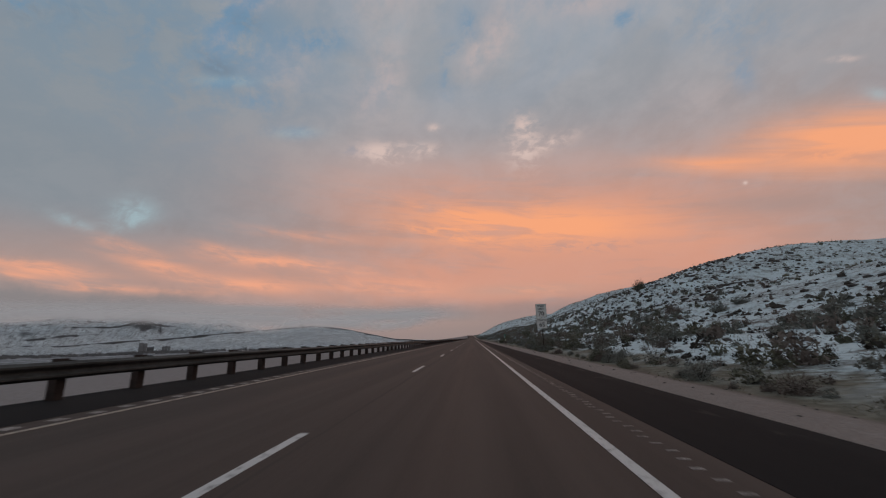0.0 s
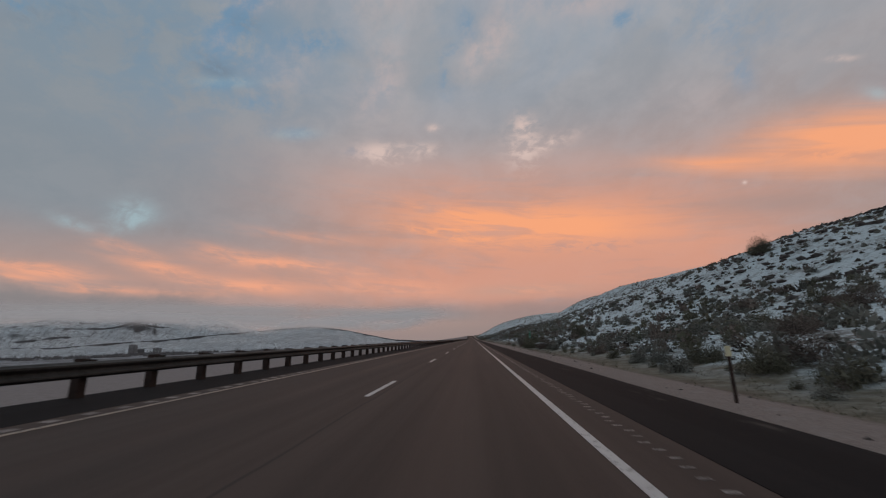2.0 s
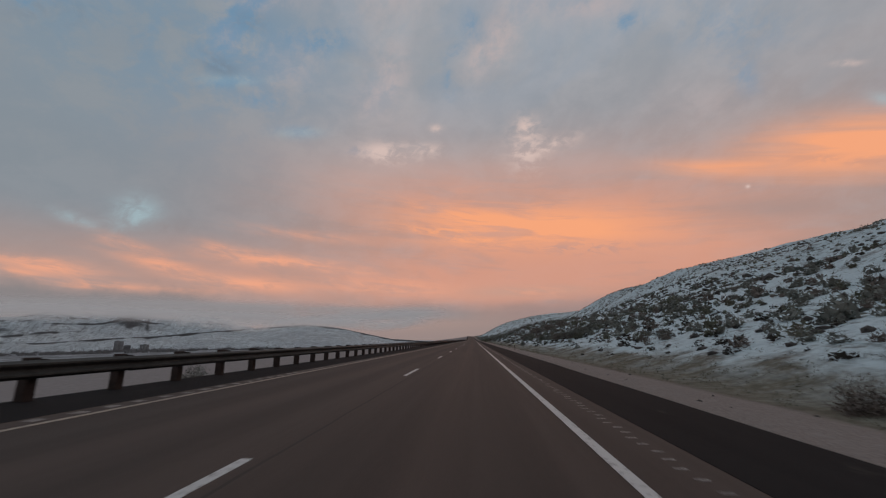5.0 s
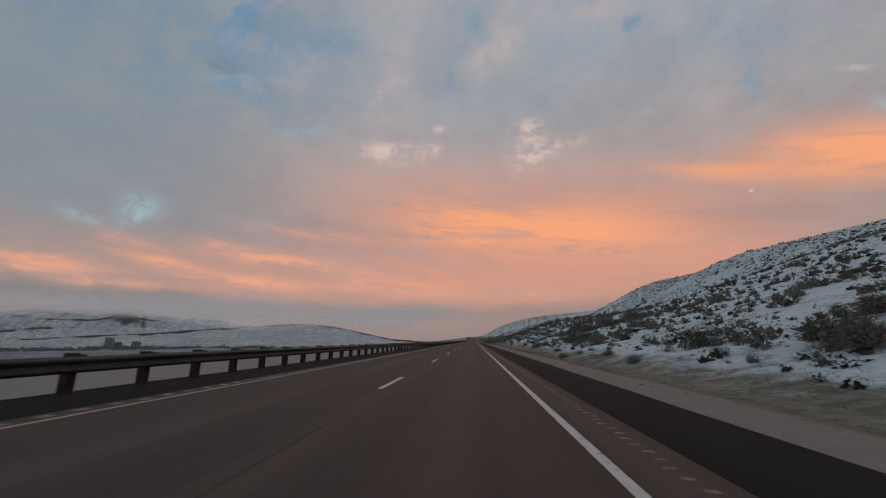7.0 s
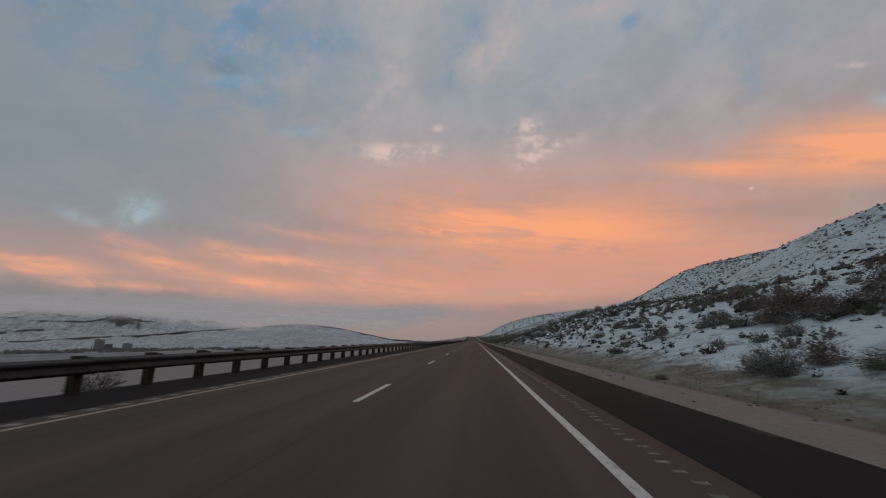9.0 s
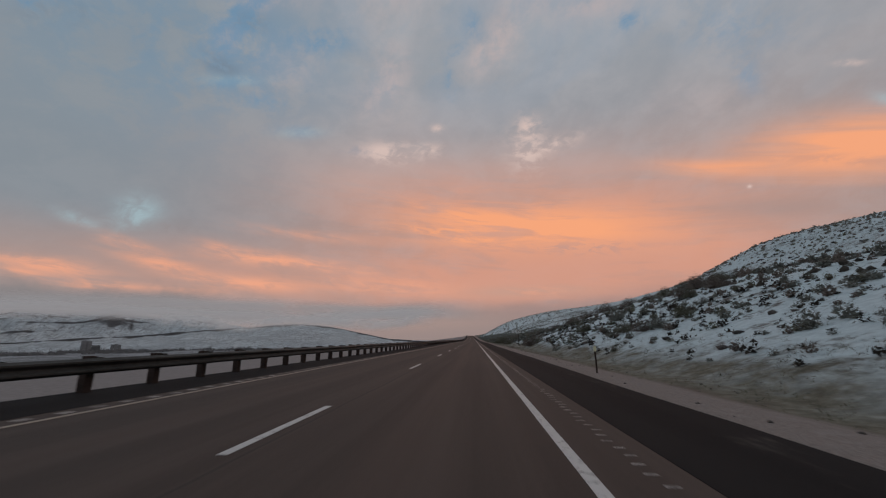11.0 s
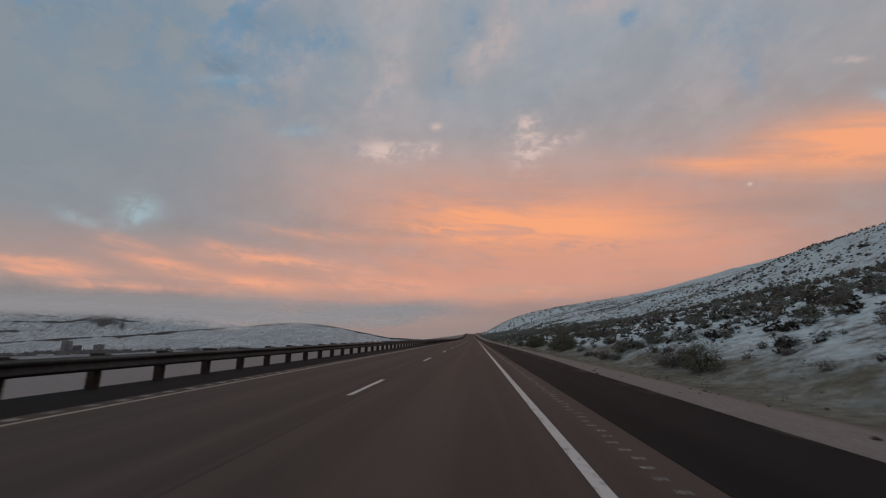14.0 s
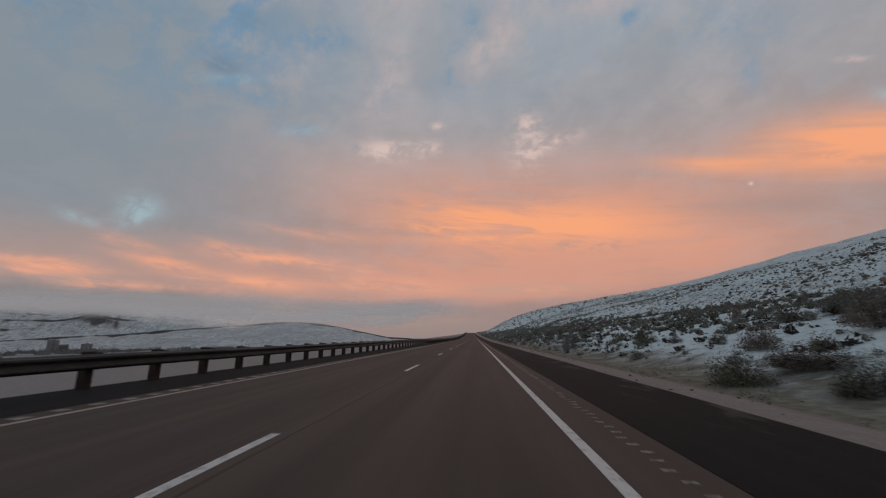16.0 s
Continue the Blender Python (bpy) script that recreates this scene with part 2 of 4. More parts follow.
def lane_asphalt():
    m, t, p, v = material("brown_asphalt", 0.8, 0.0, 0.22)
    x, y, z = place(t, v)
    grain = noise_tex(t, v, 55.0, 3.0, 0.7)
    long = noise_tex(t, combine(t, x * 1.6, y * 0.03, 0.0), 1.0, 5.0, 0.6, 0.2)
    blot = noise_tex(t, combine(t, x * 0.5, y * 0.09, 4.0), 1.0, 4.0)
    c = mix(t, long.step(0.3, 0.7), (0.062, 0.044, 0.037), (0.096, 0.069, 0.058))
    c = mix(t, blot.step(0.45, 0.75) * 0.45, c, (0.052, 0.039, 0.034))
    for wheel in (-2.75, -0.95, -6.45, -4.65):
        c = mix(t, (x - wheel).abs().step(0.45, 0.1) * 0.28, c, (0.050, 0.038, 0.033))
    for oil in (-1.85, -5.55):
        c = mix(t, (x - oil).abs().step(0.5, 0.05) * 0.25, c, (0.125, 0.083, 0.068))
    seam = (x + 3.45 + (noise_tex(t, combine(t, 0.0, y * 0.4, 0.0), 1.0, 3.0) - 0.5) * 0.12).abs().step(0.035, 0.01)
    c = mix(t, seam * long.step(0.35, 0.55) * 0.7, c, (0.030, 0.026, 0.025))
    c = mix(t, grain.step(0.35, 0.75) * 0.3, c, (0.130, 0.098, 0.083))
    t.links.new(c, p.inputs["Base Color"])
    relief(t, p, grain, 0.35, 0.01)
    return m


def shoulder_asphalt():
    m, t, p, v = material("black_asphalt", 0.9, 0.0, 0.12)
    x, y, z = place(t, v)
    grain = noise_tex(t, v, 60.0, 3.0, 0.7)
    long = noise_tex(t, combine(t, x * 1.2, y * 0.05, 2.0), 1.0, 5.0)
    c = mix(t, long.step(0.3, 0.7), (0.013, 0.0115, 0.012), (0.022, 0.0195, 0.0195))
    dust = noise_tex(t, combine(t, x * 2.0, y * 0.6, 6.0), 1.0, 4.0) + x * 0.12
    c = mix(t, dust.step(0.85, 1.05) * 0.4, c, (0.15, 0.125, 0.11))
    c = mix(t, grain.step(0.5, 0.8) * 0.25, c, (0.050, 0.044, 0.042))
    t.links.new(c, p.inputs["Base Color"])
    relief(t, p, grain, 0.4, 0.01)
    return m


def road_paint(name, tone, worn):
    m, t, p, v = material(name, 0.6, 0.0, 0.4)
    x, y, z = place(t, v)
    chips = noise_tex(t, v, 9.0, 5.0, 0.7)
    c = mix(t, chips.step(0.52, 0.68) * worn, tone, (0.10, 0.085, 0.08))
    c = mix(t, noise_tex(t, v, 0.8, 3.0).step(0.4, 0.8) * 0.3, c, tuple(a * 0.6 for a in tone))
    t.links.new(c, p.inputs["Base Color"])
    return m


def ground_cover():
    """Gravel verge, ditch with dry grass and patchy snow over stony soil."""
    m, t, p, v = material("snowy_ground", 0.9, 0.0, 0.2)
    x, y, z = place(t, v)
    patch = noise_tex(t, v, 0.11, 4.0, 0.55, 0.3)
    clump = noise_tex(t, v, 0.55, 5.0, 0.65, 0.4)
    small = noise_tex(t, v, 2.6, 4.0, 0.65)
    grain = noise_tex(t, v, 22.0, 3.0, 0.7)
    soil = mix(t, clump.step(0.35, 0.65), (0.105, 0.080, 0.064), (0.185, 0.148, 0.120))
    grass = mix(t, small.step(0.35, 0.65), (0.118, 0.108, 0.080), (0.200, 0.186, 0.142))
    soil = mix(t, patch.step(0.42, 0.6) * 0.7, soil, grass)
    gravel = mix(t, grain.step(0.3, 0.7), (0.185, 0.150, 0.135), (0.315, 0.265, 0.240))
    gravel = mix(t, small.step(0.5, 0.72) * 0.25, gravel, (0.38, 0.34, 0.32))
    base = mix(t, (x + (clump - 0.5) * 1.6).step(4.6, 5.7), gravel, soil)
    base = mix(t, (x + (clump - 0.5) * 2.0).step(5.3, 6.2) * (x + (patch - 0.5) * 6.0).step(11.0, 7.8) * 0.85, base, grass)
    white = mix(t, small.step(0.3, 0.7), (0.53, 0.612, 0.640), (0.67, 0.760, 0.785))
    depth = patch * 0.55 + clump * 0.80 + small * 0.50 + (x.step(5.5, 11.0) - 1.0) * 0.20 + x.step(15.0, 60.0) * 0.03
    depth = depth - y.step(150.0, 95.0) * 0.055 - x.step(45.0, 75.0) * 0.03
    crisp = x.step(9.0, 15.0)
    cover = (depth + x.step(38.0, 24.0) * 0.07).step(0.84, 0.92) * crisp + depth.step(0.62, 0.92) * (crisp * -1.0 + 1.0) * 0.8 * (x + (patch - 0.5) * 5.0 + (clump - 0.5) * 3.0).step(7.6, 10.2)
    thin = depth.step(0.66, 0.84) * 0.55 * (x + (clump - 0.5) * 4.0).step(8.0, 10.5)
    dust = clump.step(0.38, 0.66) * x.step(5.4, 8.0) * 0.30 + small.step(0.55, 0.72) * x.step(5.2, 7.0) * 0.10
    base = mix(t, (thin + dust).clamp(), base, white)
    right = mix(t, cover * (x + (clump - 0.5) * 3.0).step(7.0, 10.0), base, white)
    left_soil = mix(t, clump.step(0.35, 0.65), (0.235, 0.205, 0.195), (0.300, 0.265, 0.255))
    far_white = mix(t, (patch * 0.6 + noise_tex(t, v, 0.012, 5.0, 0.6) * 0.5).step(0.50, 0.68), (0.17, 0.17, 0.175), (0.42, 0.44, 0.46))
    left = mix(t, x.step(-120.0, -700.0), left_soil, far_white)
    c = mix(t, x.step(-6.0, -7.0), right, left)
    t.links.new(c, p.inputs["Base Color"])
    relief(t, p, clump * 0.8 + small * 0.3 + grain * 0.1 + cover * 0.5, 0.7, 0.2)
    return m


def mountain_cover():
    m, t, p, v = material("mountain_snow", 0.9, 0.0, 0.1)
    x, y, z = place(t, v)
    geo = t.nodes.new("ShaderNodeNewGeometry")
    up = t.nodes.new("ShaderNodeSeparateXYZ")
    t.links.new(geo.outputs["Normal"], up.inputs[0])
    steep = Val(t, up.outputs[2])
    speck = noise_tex(t, v, 0.05, 6.0, 0.8, 0.5)
    wide = noise_tex(t, v, 0.0035, 5.0, 0.6, 0.6)
    bearing = x.op("ARCTAN2", y) * 57.2958
    away = (x * x + y * y).op("SQRT")
    rills = noise_tex(t, combine(t, bearing * 2.6 - away * 0.0085 + wide * 3.0, away * 0.004, 2.0), 1.0, 6.0, 0.7, 0.6)
    mottle = noise_tex(t, v, 0.016, 5.0, 0.7, 0.4)
    crumbs = noise_tex(t, v, 0.12, 4.0, 0.75, 0.3)
    snow = mix(t, (wide * 0.5 + mottle * 0.5).step(0.38, 0.60), (0.56, 0.60, 0.625), (0.82, 0.87, 0.89))
    rock = mix(t, speck.step(0.4, 0.6), (0.085, 0.085, 0.088), (0.16, 0.157, 0.158))
    bare = (steep + (speck - 0.5) * 0.14).step(0.925, 0.85)
    c = mix(t, bare, snow, rock)
    c = mix(t, speck.step(0.50, 0.60) * wide.step(0.30, 0.56) * 0.6, c, (0.13, 0.132, 0.138))
    c = mix(t, crumbs.step(0.52, 0.64) * mottle.step(0.38, 0.56) * 0.55, c, (0.10, 0.10, 0.105))
    c = mix(t, (rills - 0.5).abs().step(0.035, 0.008) * speck.step(0.40, 0.52) * 0.7, c, (0.12, 0.12, 0.125))
    t.links.new(c, p.inputs["Base Color"])
    relief(t, p, speck * 0.7 + mottle * 0.8 + crumbs * 0.2, 1.0, 16.0)
    return m


def foliage(name, tones, vary=0.5):
    """Leaves and twigs; tones: shadowed, lit, dry."""
    m, t, p, v = material(name, 0.85, 0.0, 0.15)
    geo = t.nodes.new("ShaderNodeNewGeometry")
    info = t.nodes.new("ShaderNodeObjectInfo")
    each = Val(t, geo.outputs["Random Per Island"])
    c = mix(t, each * 0.6 + 0.2, tones[0], tones[1])
    c = mix(t, noise_tex(t, v, 1.1, 3.0).step(0.45, 0.7) * 0.5, c, tones[2])
    c = mix(t, Val(t, info.outputs["Random"]) * vary, c, tones[0])
    t.links.new(c, p.inputs["Base Color"])
    p.inputs["Subsurface Weight"].default_value = 0.0
    return m


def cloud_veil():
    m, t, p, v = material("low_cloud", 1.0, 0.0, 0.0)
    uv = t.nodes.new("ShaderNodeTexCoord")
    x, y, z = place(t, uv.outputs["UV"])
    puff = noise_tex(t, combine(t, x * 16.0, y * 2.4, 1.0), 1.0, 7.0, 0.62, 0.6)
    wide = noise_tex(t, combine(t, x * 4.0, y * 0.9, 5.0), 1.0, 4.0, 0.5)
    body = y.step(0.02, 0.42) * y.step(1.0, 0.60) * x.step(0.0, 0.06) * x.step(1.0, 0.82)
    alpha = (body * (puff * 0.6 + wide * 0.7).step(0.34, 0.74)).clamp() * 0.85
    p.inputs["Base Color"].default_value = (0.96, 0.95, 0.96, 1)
    # a constant grey glow is mixed in, standing in for scattered skylight
    cloud_glow, blend = t.nodes.new("ShaderNodeEmission"), t.nodes.new("ShaderNodeMixShader")
    cloud_glow.inputs[0].default_value = (0.262, 0.248, 0.252, 1)
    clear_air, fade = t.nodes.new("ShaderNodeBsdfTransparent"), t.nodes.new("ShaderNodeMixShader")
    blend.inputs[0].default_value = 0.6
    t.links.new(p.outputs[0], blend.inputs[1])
    t.links.new(cloud_glow.outputs[0], blend.inputs[2])
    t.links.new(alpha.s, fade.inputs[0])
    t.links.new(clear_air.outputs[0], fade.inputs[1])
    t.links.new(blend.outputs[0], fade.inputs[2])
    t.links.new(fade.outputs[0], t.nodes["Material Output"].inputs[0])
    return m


M_LANE, M_SHOULDER = lane_asphalt(), shoulder_asphalt()
M_WHITE, M_YELLOW = road_paint("white_road_paint", (0.62, 0.60, 0.58), 0.7), road_paint("faded_yellow_paint", (0.41, 0.325, 0.255), 1.0)
M_FROST = mottled("frost_in_grooves", (0.13, 0.105, 0.095), (0.42, 0.37, 0.34), 3.0)
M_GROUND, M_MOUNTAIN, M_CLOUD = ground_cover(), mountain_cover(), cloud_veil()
M_RAIL = mottled("weathered_galvanised_steel", (0.040, 0.039, 0.036), (0.085, 0.082, 0.076), 1.5, 0.6, 0.1, metal=0.2, vary=0.25)
M_POST = mottled("rusty_dark_steel", (0.030, 0.020, 0.017), (0.062, 0.040, 0.033), 4.0, 0.8)
M_BLOCK = mottled("dark_treated_wood", (0.022, 0.019, 0.017), (0.050, 0.042, 0.036), 5.0, 0.9)
M_SNOWCAP = mottled("old_snow", (0.55, 0.57, 0.60), (0.75, 0.77, 0.80), 6.0)
M_SIGN = mottled("white_sign_sheeting", (0.62, 0.63, 0.61), (0.72, 0.73, 0.71), 2.0, 0.5, 0.05)
M_GREEN = mottled("green_sign_sheeting", (0.010, 0.145, 0.085), (0.014, 0.185, 0.110), 3.0, 0.5, 0.05)
M_BLACK = mottled("black_sign_ink", (0.012, 0.012, 0.012), (0.022, 0.022, 0.022), 5.0, 0.6)
M_INK_WHITE = mottled("white_sign_ink", (0.66, 0.68, 0.68), (0.74, 0.76, 0.76), 5.0, 0.5, 0.05)
M_REFLECTOR = mottled("pale_reflector_sheeting", (0.76, 0.74, 0.48), (0.84, 0.83, 0.60), 8.0, 0.3, 0.05)
M_GALV = mottled("galvanised_post", (0.13, 0.13, 0.128), (0.22, 0.22, 0.215), 6.0, 0.5, 0.1, metal=0.4)
M_TIMBER = mottled("weathered_timber", (0.042, 0.030, 0.024), (0.085, 0.062, 0.050), 5.0, 0.9)
M_RED = mottled("red_reflector", (0.35, 0.06, 0.035), (0.45, 0.09, 0.05), 8.0, 0.4)
M_ROCK = mottled("dark_hill_rock", (0.045, 0.040, 0.038), (0.115, 0.100, 0.092), 1.8, 0.95, 0.6, vary=0.4)
M_CONCRETE = mottled("grey_weathered_concrete", (0.18, 0.185, 0.19), (0.27, 0.275, 0.28), 0.05, 0.95, 0.3)
M_HALL = mottled("dark_sheet_metal", (0.10, 0.103, 0.108), (0.16, 0.163, 0.168), 0.08, 0.9, 0.3)
M_SAGE = foliage("grey_green_sage", ((0.125, 0.130, 0.116), (0.285, 0.288, 0.255), (0.300, 0.275, 0.235)))
M_BROWN = foliage("dry_brown_brush", ((0.115, 0.096, 0.086), (0.260, 0.216, 0.188), (0.285, 0.235, 0.200)))
M_OLIVE = foliage("olive_green_brush", ((0.095, 0.096, 0.072), (0.215, 0.210, 0.155), (0.235, 0.202, 0.150)))
M_TUFT = foliage("dark_tuft", ((0.030, 0.026, 0.023), (0.085, 0.073, 0.062), (0.110, 0.092, 0.076)))
M_STEM = mottled("dark_twigs", (0.030, 0.024, 0.020), (0.070, 0.056, 0.046), 6.0)
M_GRASS = foliage("straw_grass", ((0.105, 0.100, 0.070), (0.200, 0.190, 0.140), (0.25, 0.225, 0.165)))
M_GROVE = foliage("far_bare_trees", ((0.115, 0.115, 0.118), (0.185, 0.180, 0.180), (0.21, 0.20, 0.195)))


# ---------------------------------------------------------------- shape of the land
def hashed(i, j, seed):
    q = np.sin(i * 127.1 + j * 311.7 + seed * 74.7) * 43758.5453
    return q - np.floor(q)


def value_noise(x, y, seed):
    i, j = np.floor(x), np.floor(y)
    u, w = x - i, y - j
    u, w = u * u * (3 - 2 * u), w * w * (3 - 2 * w)
    a, b = hashed(i, j, seed), hashed(i + 1, j, seed)
    c, d = hashed(i, j + 1, seed), hashed(i + 1, j + 1, seed)
    return (a + (b - a) * u) * (1 - w) + (c + (d - c) * u) * w - 0.5


def rough_land(x, y, size, octaves, seed):
    total, amp = 0.0, 1.0
    for k in range(octaves):
        total = total + amp * value_noise(x / size, y / size, seed + k)
        size, amp = size / 2.1, amp * 0.5
    return total


def smooth(v, a, b):
    q = np.clip((v - a) / (b - a), 0, 1)
    return q * q * (3 - 2 * q)


# cross-sections of the hill: height over the road at set distances from the edge line, every so far along the road
HILL_X = np.array((7, 14, 24, 38, 60, 110, 200.0))
HILL_Y = np.array((0, 50, 100, 150, 200, 250, 300, 350, 400, 450, 500, 650, 900, 1400.0))
HILL_Z = np.array((
    (-0.3, 0.6, 1.3, 3.7, 9.1, 16.1, 19.4),
    (-0.3, 0.7, 2.1, 5.5, 10.6, 20.3, 24.5),
    (-0.3, 0.9, 2.4, 6.6, 13.8, 18.3, 29),
    (-0.3, 1.6, 4.1, 9.7, 18.3, 31.7, 30.7),
    (-0.3, 1.4, 4.7, 8.7, 13.2, 32.4, 44.2),
    (-0.3, 1.3, 4.4, 8.2, 17.1, 29.8, 47.9),
    (-0.3, 2.1, 5.2, 8.2, 12.7, 33.1, 49.5),
    (-0.3, 2.6, 6.4, 9.2, 11.6, 35.2, 50.6),
    (-0.3, 1.9, 4.1, 6.8, 12.9, 32.6, 51.6),
    (-0.3, 1.3, 3.5, 5.7, 9.3, 34.6, 51.6),
    (-0.3, 1.4, 3, 5.2, 7.3, 28, 54),
    (-0.3, 1.1, 2.4, 5.1, 11.3, 23.6, 49.4),
    (-0.3, 0.7, 1.9, 5.5, 13.9, 30.8, 45.9),
    (-0.3, 0.1, 1.2, 6.4, 18.7, 40.9, 62.5)
))
# spurs and hollows of the upper slope, every 25 m along the road
SPURS = np.array((0, 0, 0.1, -1, -2.7, 2.3, -0.7, -0.3, -1.1, 0.5, -0.2, 0.2, -1.1, -0.4, 1.6, -2.8, 0, 2.7, -0.5, -1.2, 0.9, -0.5, -2.1, 0.2, 0))


def weights(stations, v):
    v = np.clip(v, stations[0], stations[-1])
    k = np.clip(np.searchsorted(stations, v) - 1, 0, len(stations) - 2)
    h = stations[k + 1] - stations[k]
    t = (v - stations[k]) / h
    w, r = np.zeros((len(v), len(stations))), np.arange(len(v))
    a, b = np.maximum(k - 1, 0), np.minimum(k + 2, len(stations) - 1)
    s0 = (t**3 - 2 * t**2 + t) * h / (stations[k + 1] - stations[a])
    s1 = (t**3 - t**2) * h / (stations[b] - stations[k])
    w[r, k] += 2 * t**3 - 3 * t**2 + 1 - s1
    w[r, k + 1] += 3 * t**2 - 2 * t**3 + s0
    w[r, a] -= s0
    w[r, b] += s1
    return w


def fall(y):
    """Crossfall of the roadway, which flattens a little halfway."""
    return 0.022 - 0.007 * smooth(y, 120, 178) * (1 - smooth(y, 335, 420))


def bend(y):
    return -8.0 * smooth(y, 520, 1220)


def rise(y):
    return 9.0 * smooth(y, 520, 1220)


def land(x, y, fine=True):
    """Height of the ground, with x counted from the edge line of the road."""
    x, y = np.atleast_1d(np.asarray(x, float)), np.atleast_1d(np.asarray(y, float))
    hill = ((weights(HILL_Y, y) @ HILL_Z) * weights(HILL_X, x)).sum(1) + 0.05 * np.clip(x - 200, 0, 400)
    hill = hill + (weights(np.arange(0, 601, 25.0), y) @ SPURS) * np.exp(-(((x - 95) / 34.0) ** 2)) * (1 - smooth(y, 600, 650))
    verge = np.interp(x, (2.6, 2.95, 4.2, 5.6, 7.0), (-0.12, -0.07, -0.14, -0.36, -0.30))
    left = np.interp(x, (-5000, -2200, -1000, -400, -100, -40, -20, -13, -11, -10.05, -9), (-33, -32, -31, -25, -10, -4.4, -1.7, -0.55, -0.1, 0.12, 0.05))
    z = np.where(x > 7, hill, np.where(x > 2.6, verge, np.where(x < -9, left + 9.9 * (fall(y) - 0.022), -fall(y) * x - 0.15)))
    if fine:
        away = smooth(x, 3.3, 12) + smooth(-x, 11, 40)
        z = z + away * (0.30 * rough_land(x, y, 5.0, 3, 3) + 0.8 * smooth(x, 12, 50) * rough_land(x, y, 17, 3, 9) + 1.6 * smooth(x, 50, 120) * rough_land(x, y, 30, 3, 5))
    return z + rise(y) * smooth(x, -400, -40)


# ---------------------------------------------------------------- mesh helpers
def mesh(name, verts, faces, mat, flat=True):
    me = bpy.data.meshes.new(name)
    me.from_pydata([tuple(v) for v in verts], [], faces)
    me.materials.append(mat)
    if not flat:
        me.polygons.foreach_set("use_smooth", np.ones(len(me.polygons), bool))
    me.update()
    return me


def under(name, me, parent, at=(0, 0, 0), turn=0.0, label=""):
    """A part: a mesh object under its thing."""
    ob = new(name, me)
    ob.parent = parent
    ob.matrix_basis = pose(*at, 0, 0, turn)
    return tagged(ob, label)


def grid_mesh(name, xs, ys, height, mat):
    X, Y = np.meshgrid(xs, ys)
    x, y = X.ravel(), Y.ravel()
    v = np.stack([x + bend(y), y, height(x, y)], 1)
    n, m = len(xs), len(ys)
    k = (np.arange(m - 1)[:, None] * n + np.arange(n - 1)).ravel()
    f = np.stack([k, k + 1, k + n + 1, k + n], 1)
    return mesh(name, v.tolist(), f.tolist(), mat, False)


def slab(name, x0, x1, y0, y1, proud, mat, deep=0.12, step=8.0):
    """A strip of the roadway from x0 to x1 (a place, or one for each y), following the road."""
    rows = np.linspace(y0, y1, max(2, int((y1 - y0) / step) + 1))
    v, f = [], []
    for y in rows:
        out = x1(y) if callable(x1) else x1
        for x, dz in ((x0, -deep), (x0, 0), (out, 0), (out, -deep)):
            v.append((x + float(bend(y)), y, -float(fall(y)) * x + proud + dz + float(rise(y))))
    for i in range(len(rows) - 1):
        a, b = 4 * i, 4 * i + 4
        f += [(a + k, b + k, b + k + 1, a + k + 1) for k in range(3)]
    f += [(0, 1, 2, 3), (b + 3, b + 2, b + 1, b)]
    return mesh(name, v, f, mat)


def block(sx, sy, z0, z1, bevel=0.0):
    """Corners and faces of a box about the origin, with bevelled upright edges."""
    b = bevel
    ring = [(-sx + b, -sy), (sx - b, -sy), (sx, -sy + b), (sx, sy - b), (sx - b, sy), (-sx + b, sy), (-sx, sy - b), (-sx, -sy + b)] if b else [(-sx, -sy), (sx, -sy), (sx, sy), (-sx, sy)]
    n = len(ring)
    v = [(x, y, z) for z in (z0, z1) for x, y in ring]
    f = [(i, (i + 1) % n, n + (i + 1) % n, n + i) for i in range(n)] + [tuple(range(n - 1, -1, -1)), tuple(range(n, 2 * n))]
    return v, f


# ---------------------------------------------------------------- ground, hill and road
cols = np.concatenate([(-5000, -3500, -2500, -1800, -1300, -900, -600, -400, -280, -200, -140, -100, -70, -50), np.arange(-40, -16, 2.0), np.arange(-16, -10.4, 0.7), (-10.05, -9.4, -5, 0, 2.7),
                       np.arange(3.1, 14, 0.42), np.arange(14, 40, 0.8), np.arange(40, 90, 1.5), np.arange(90, 150, 3.0), np.arange(150, 260, 6.0), (270, 330, 450, 650, 1000, 1600, 2500, 4000)])
rows = np.concatenate([(-500, -300, -200, -120, -60), np.arange(-30, 540, 1.05), np.arange(540, 800, 4.0), np.arange(800, 1500, 10.0), (1500, 1600, 1800, 2100, 2500, 3000, 3600, 4300, 5000)])
ground = new("ground", grid_mesh("ground", cols, rows, land, M_GROUND))
tagged(ground, "stony desert ground and hillside under patchy snow", "ground", kind="structure")

road = new("road", slab("road", -7.95, 0.95, -30, 1500, 0.0, M_LANE))
tagged(road, "two-lane carriageway of worn brown asphalt", "road", kind="structure")


def shoulder_edge(y):
    """The worn edge of the asphalt, wider at the emergency bay."""
    return float(np.interp(y, (0, 60, 115, 245, 311, 360, 379, 407, 434, 520), (2.88, 2.80, 2.62, 2.64, 2.86, 2.88, 3.05, 3.45, 3.30, 3.1))) + 0.05 * math.sin(y * 0.41) * math.sin(y * 0.173)


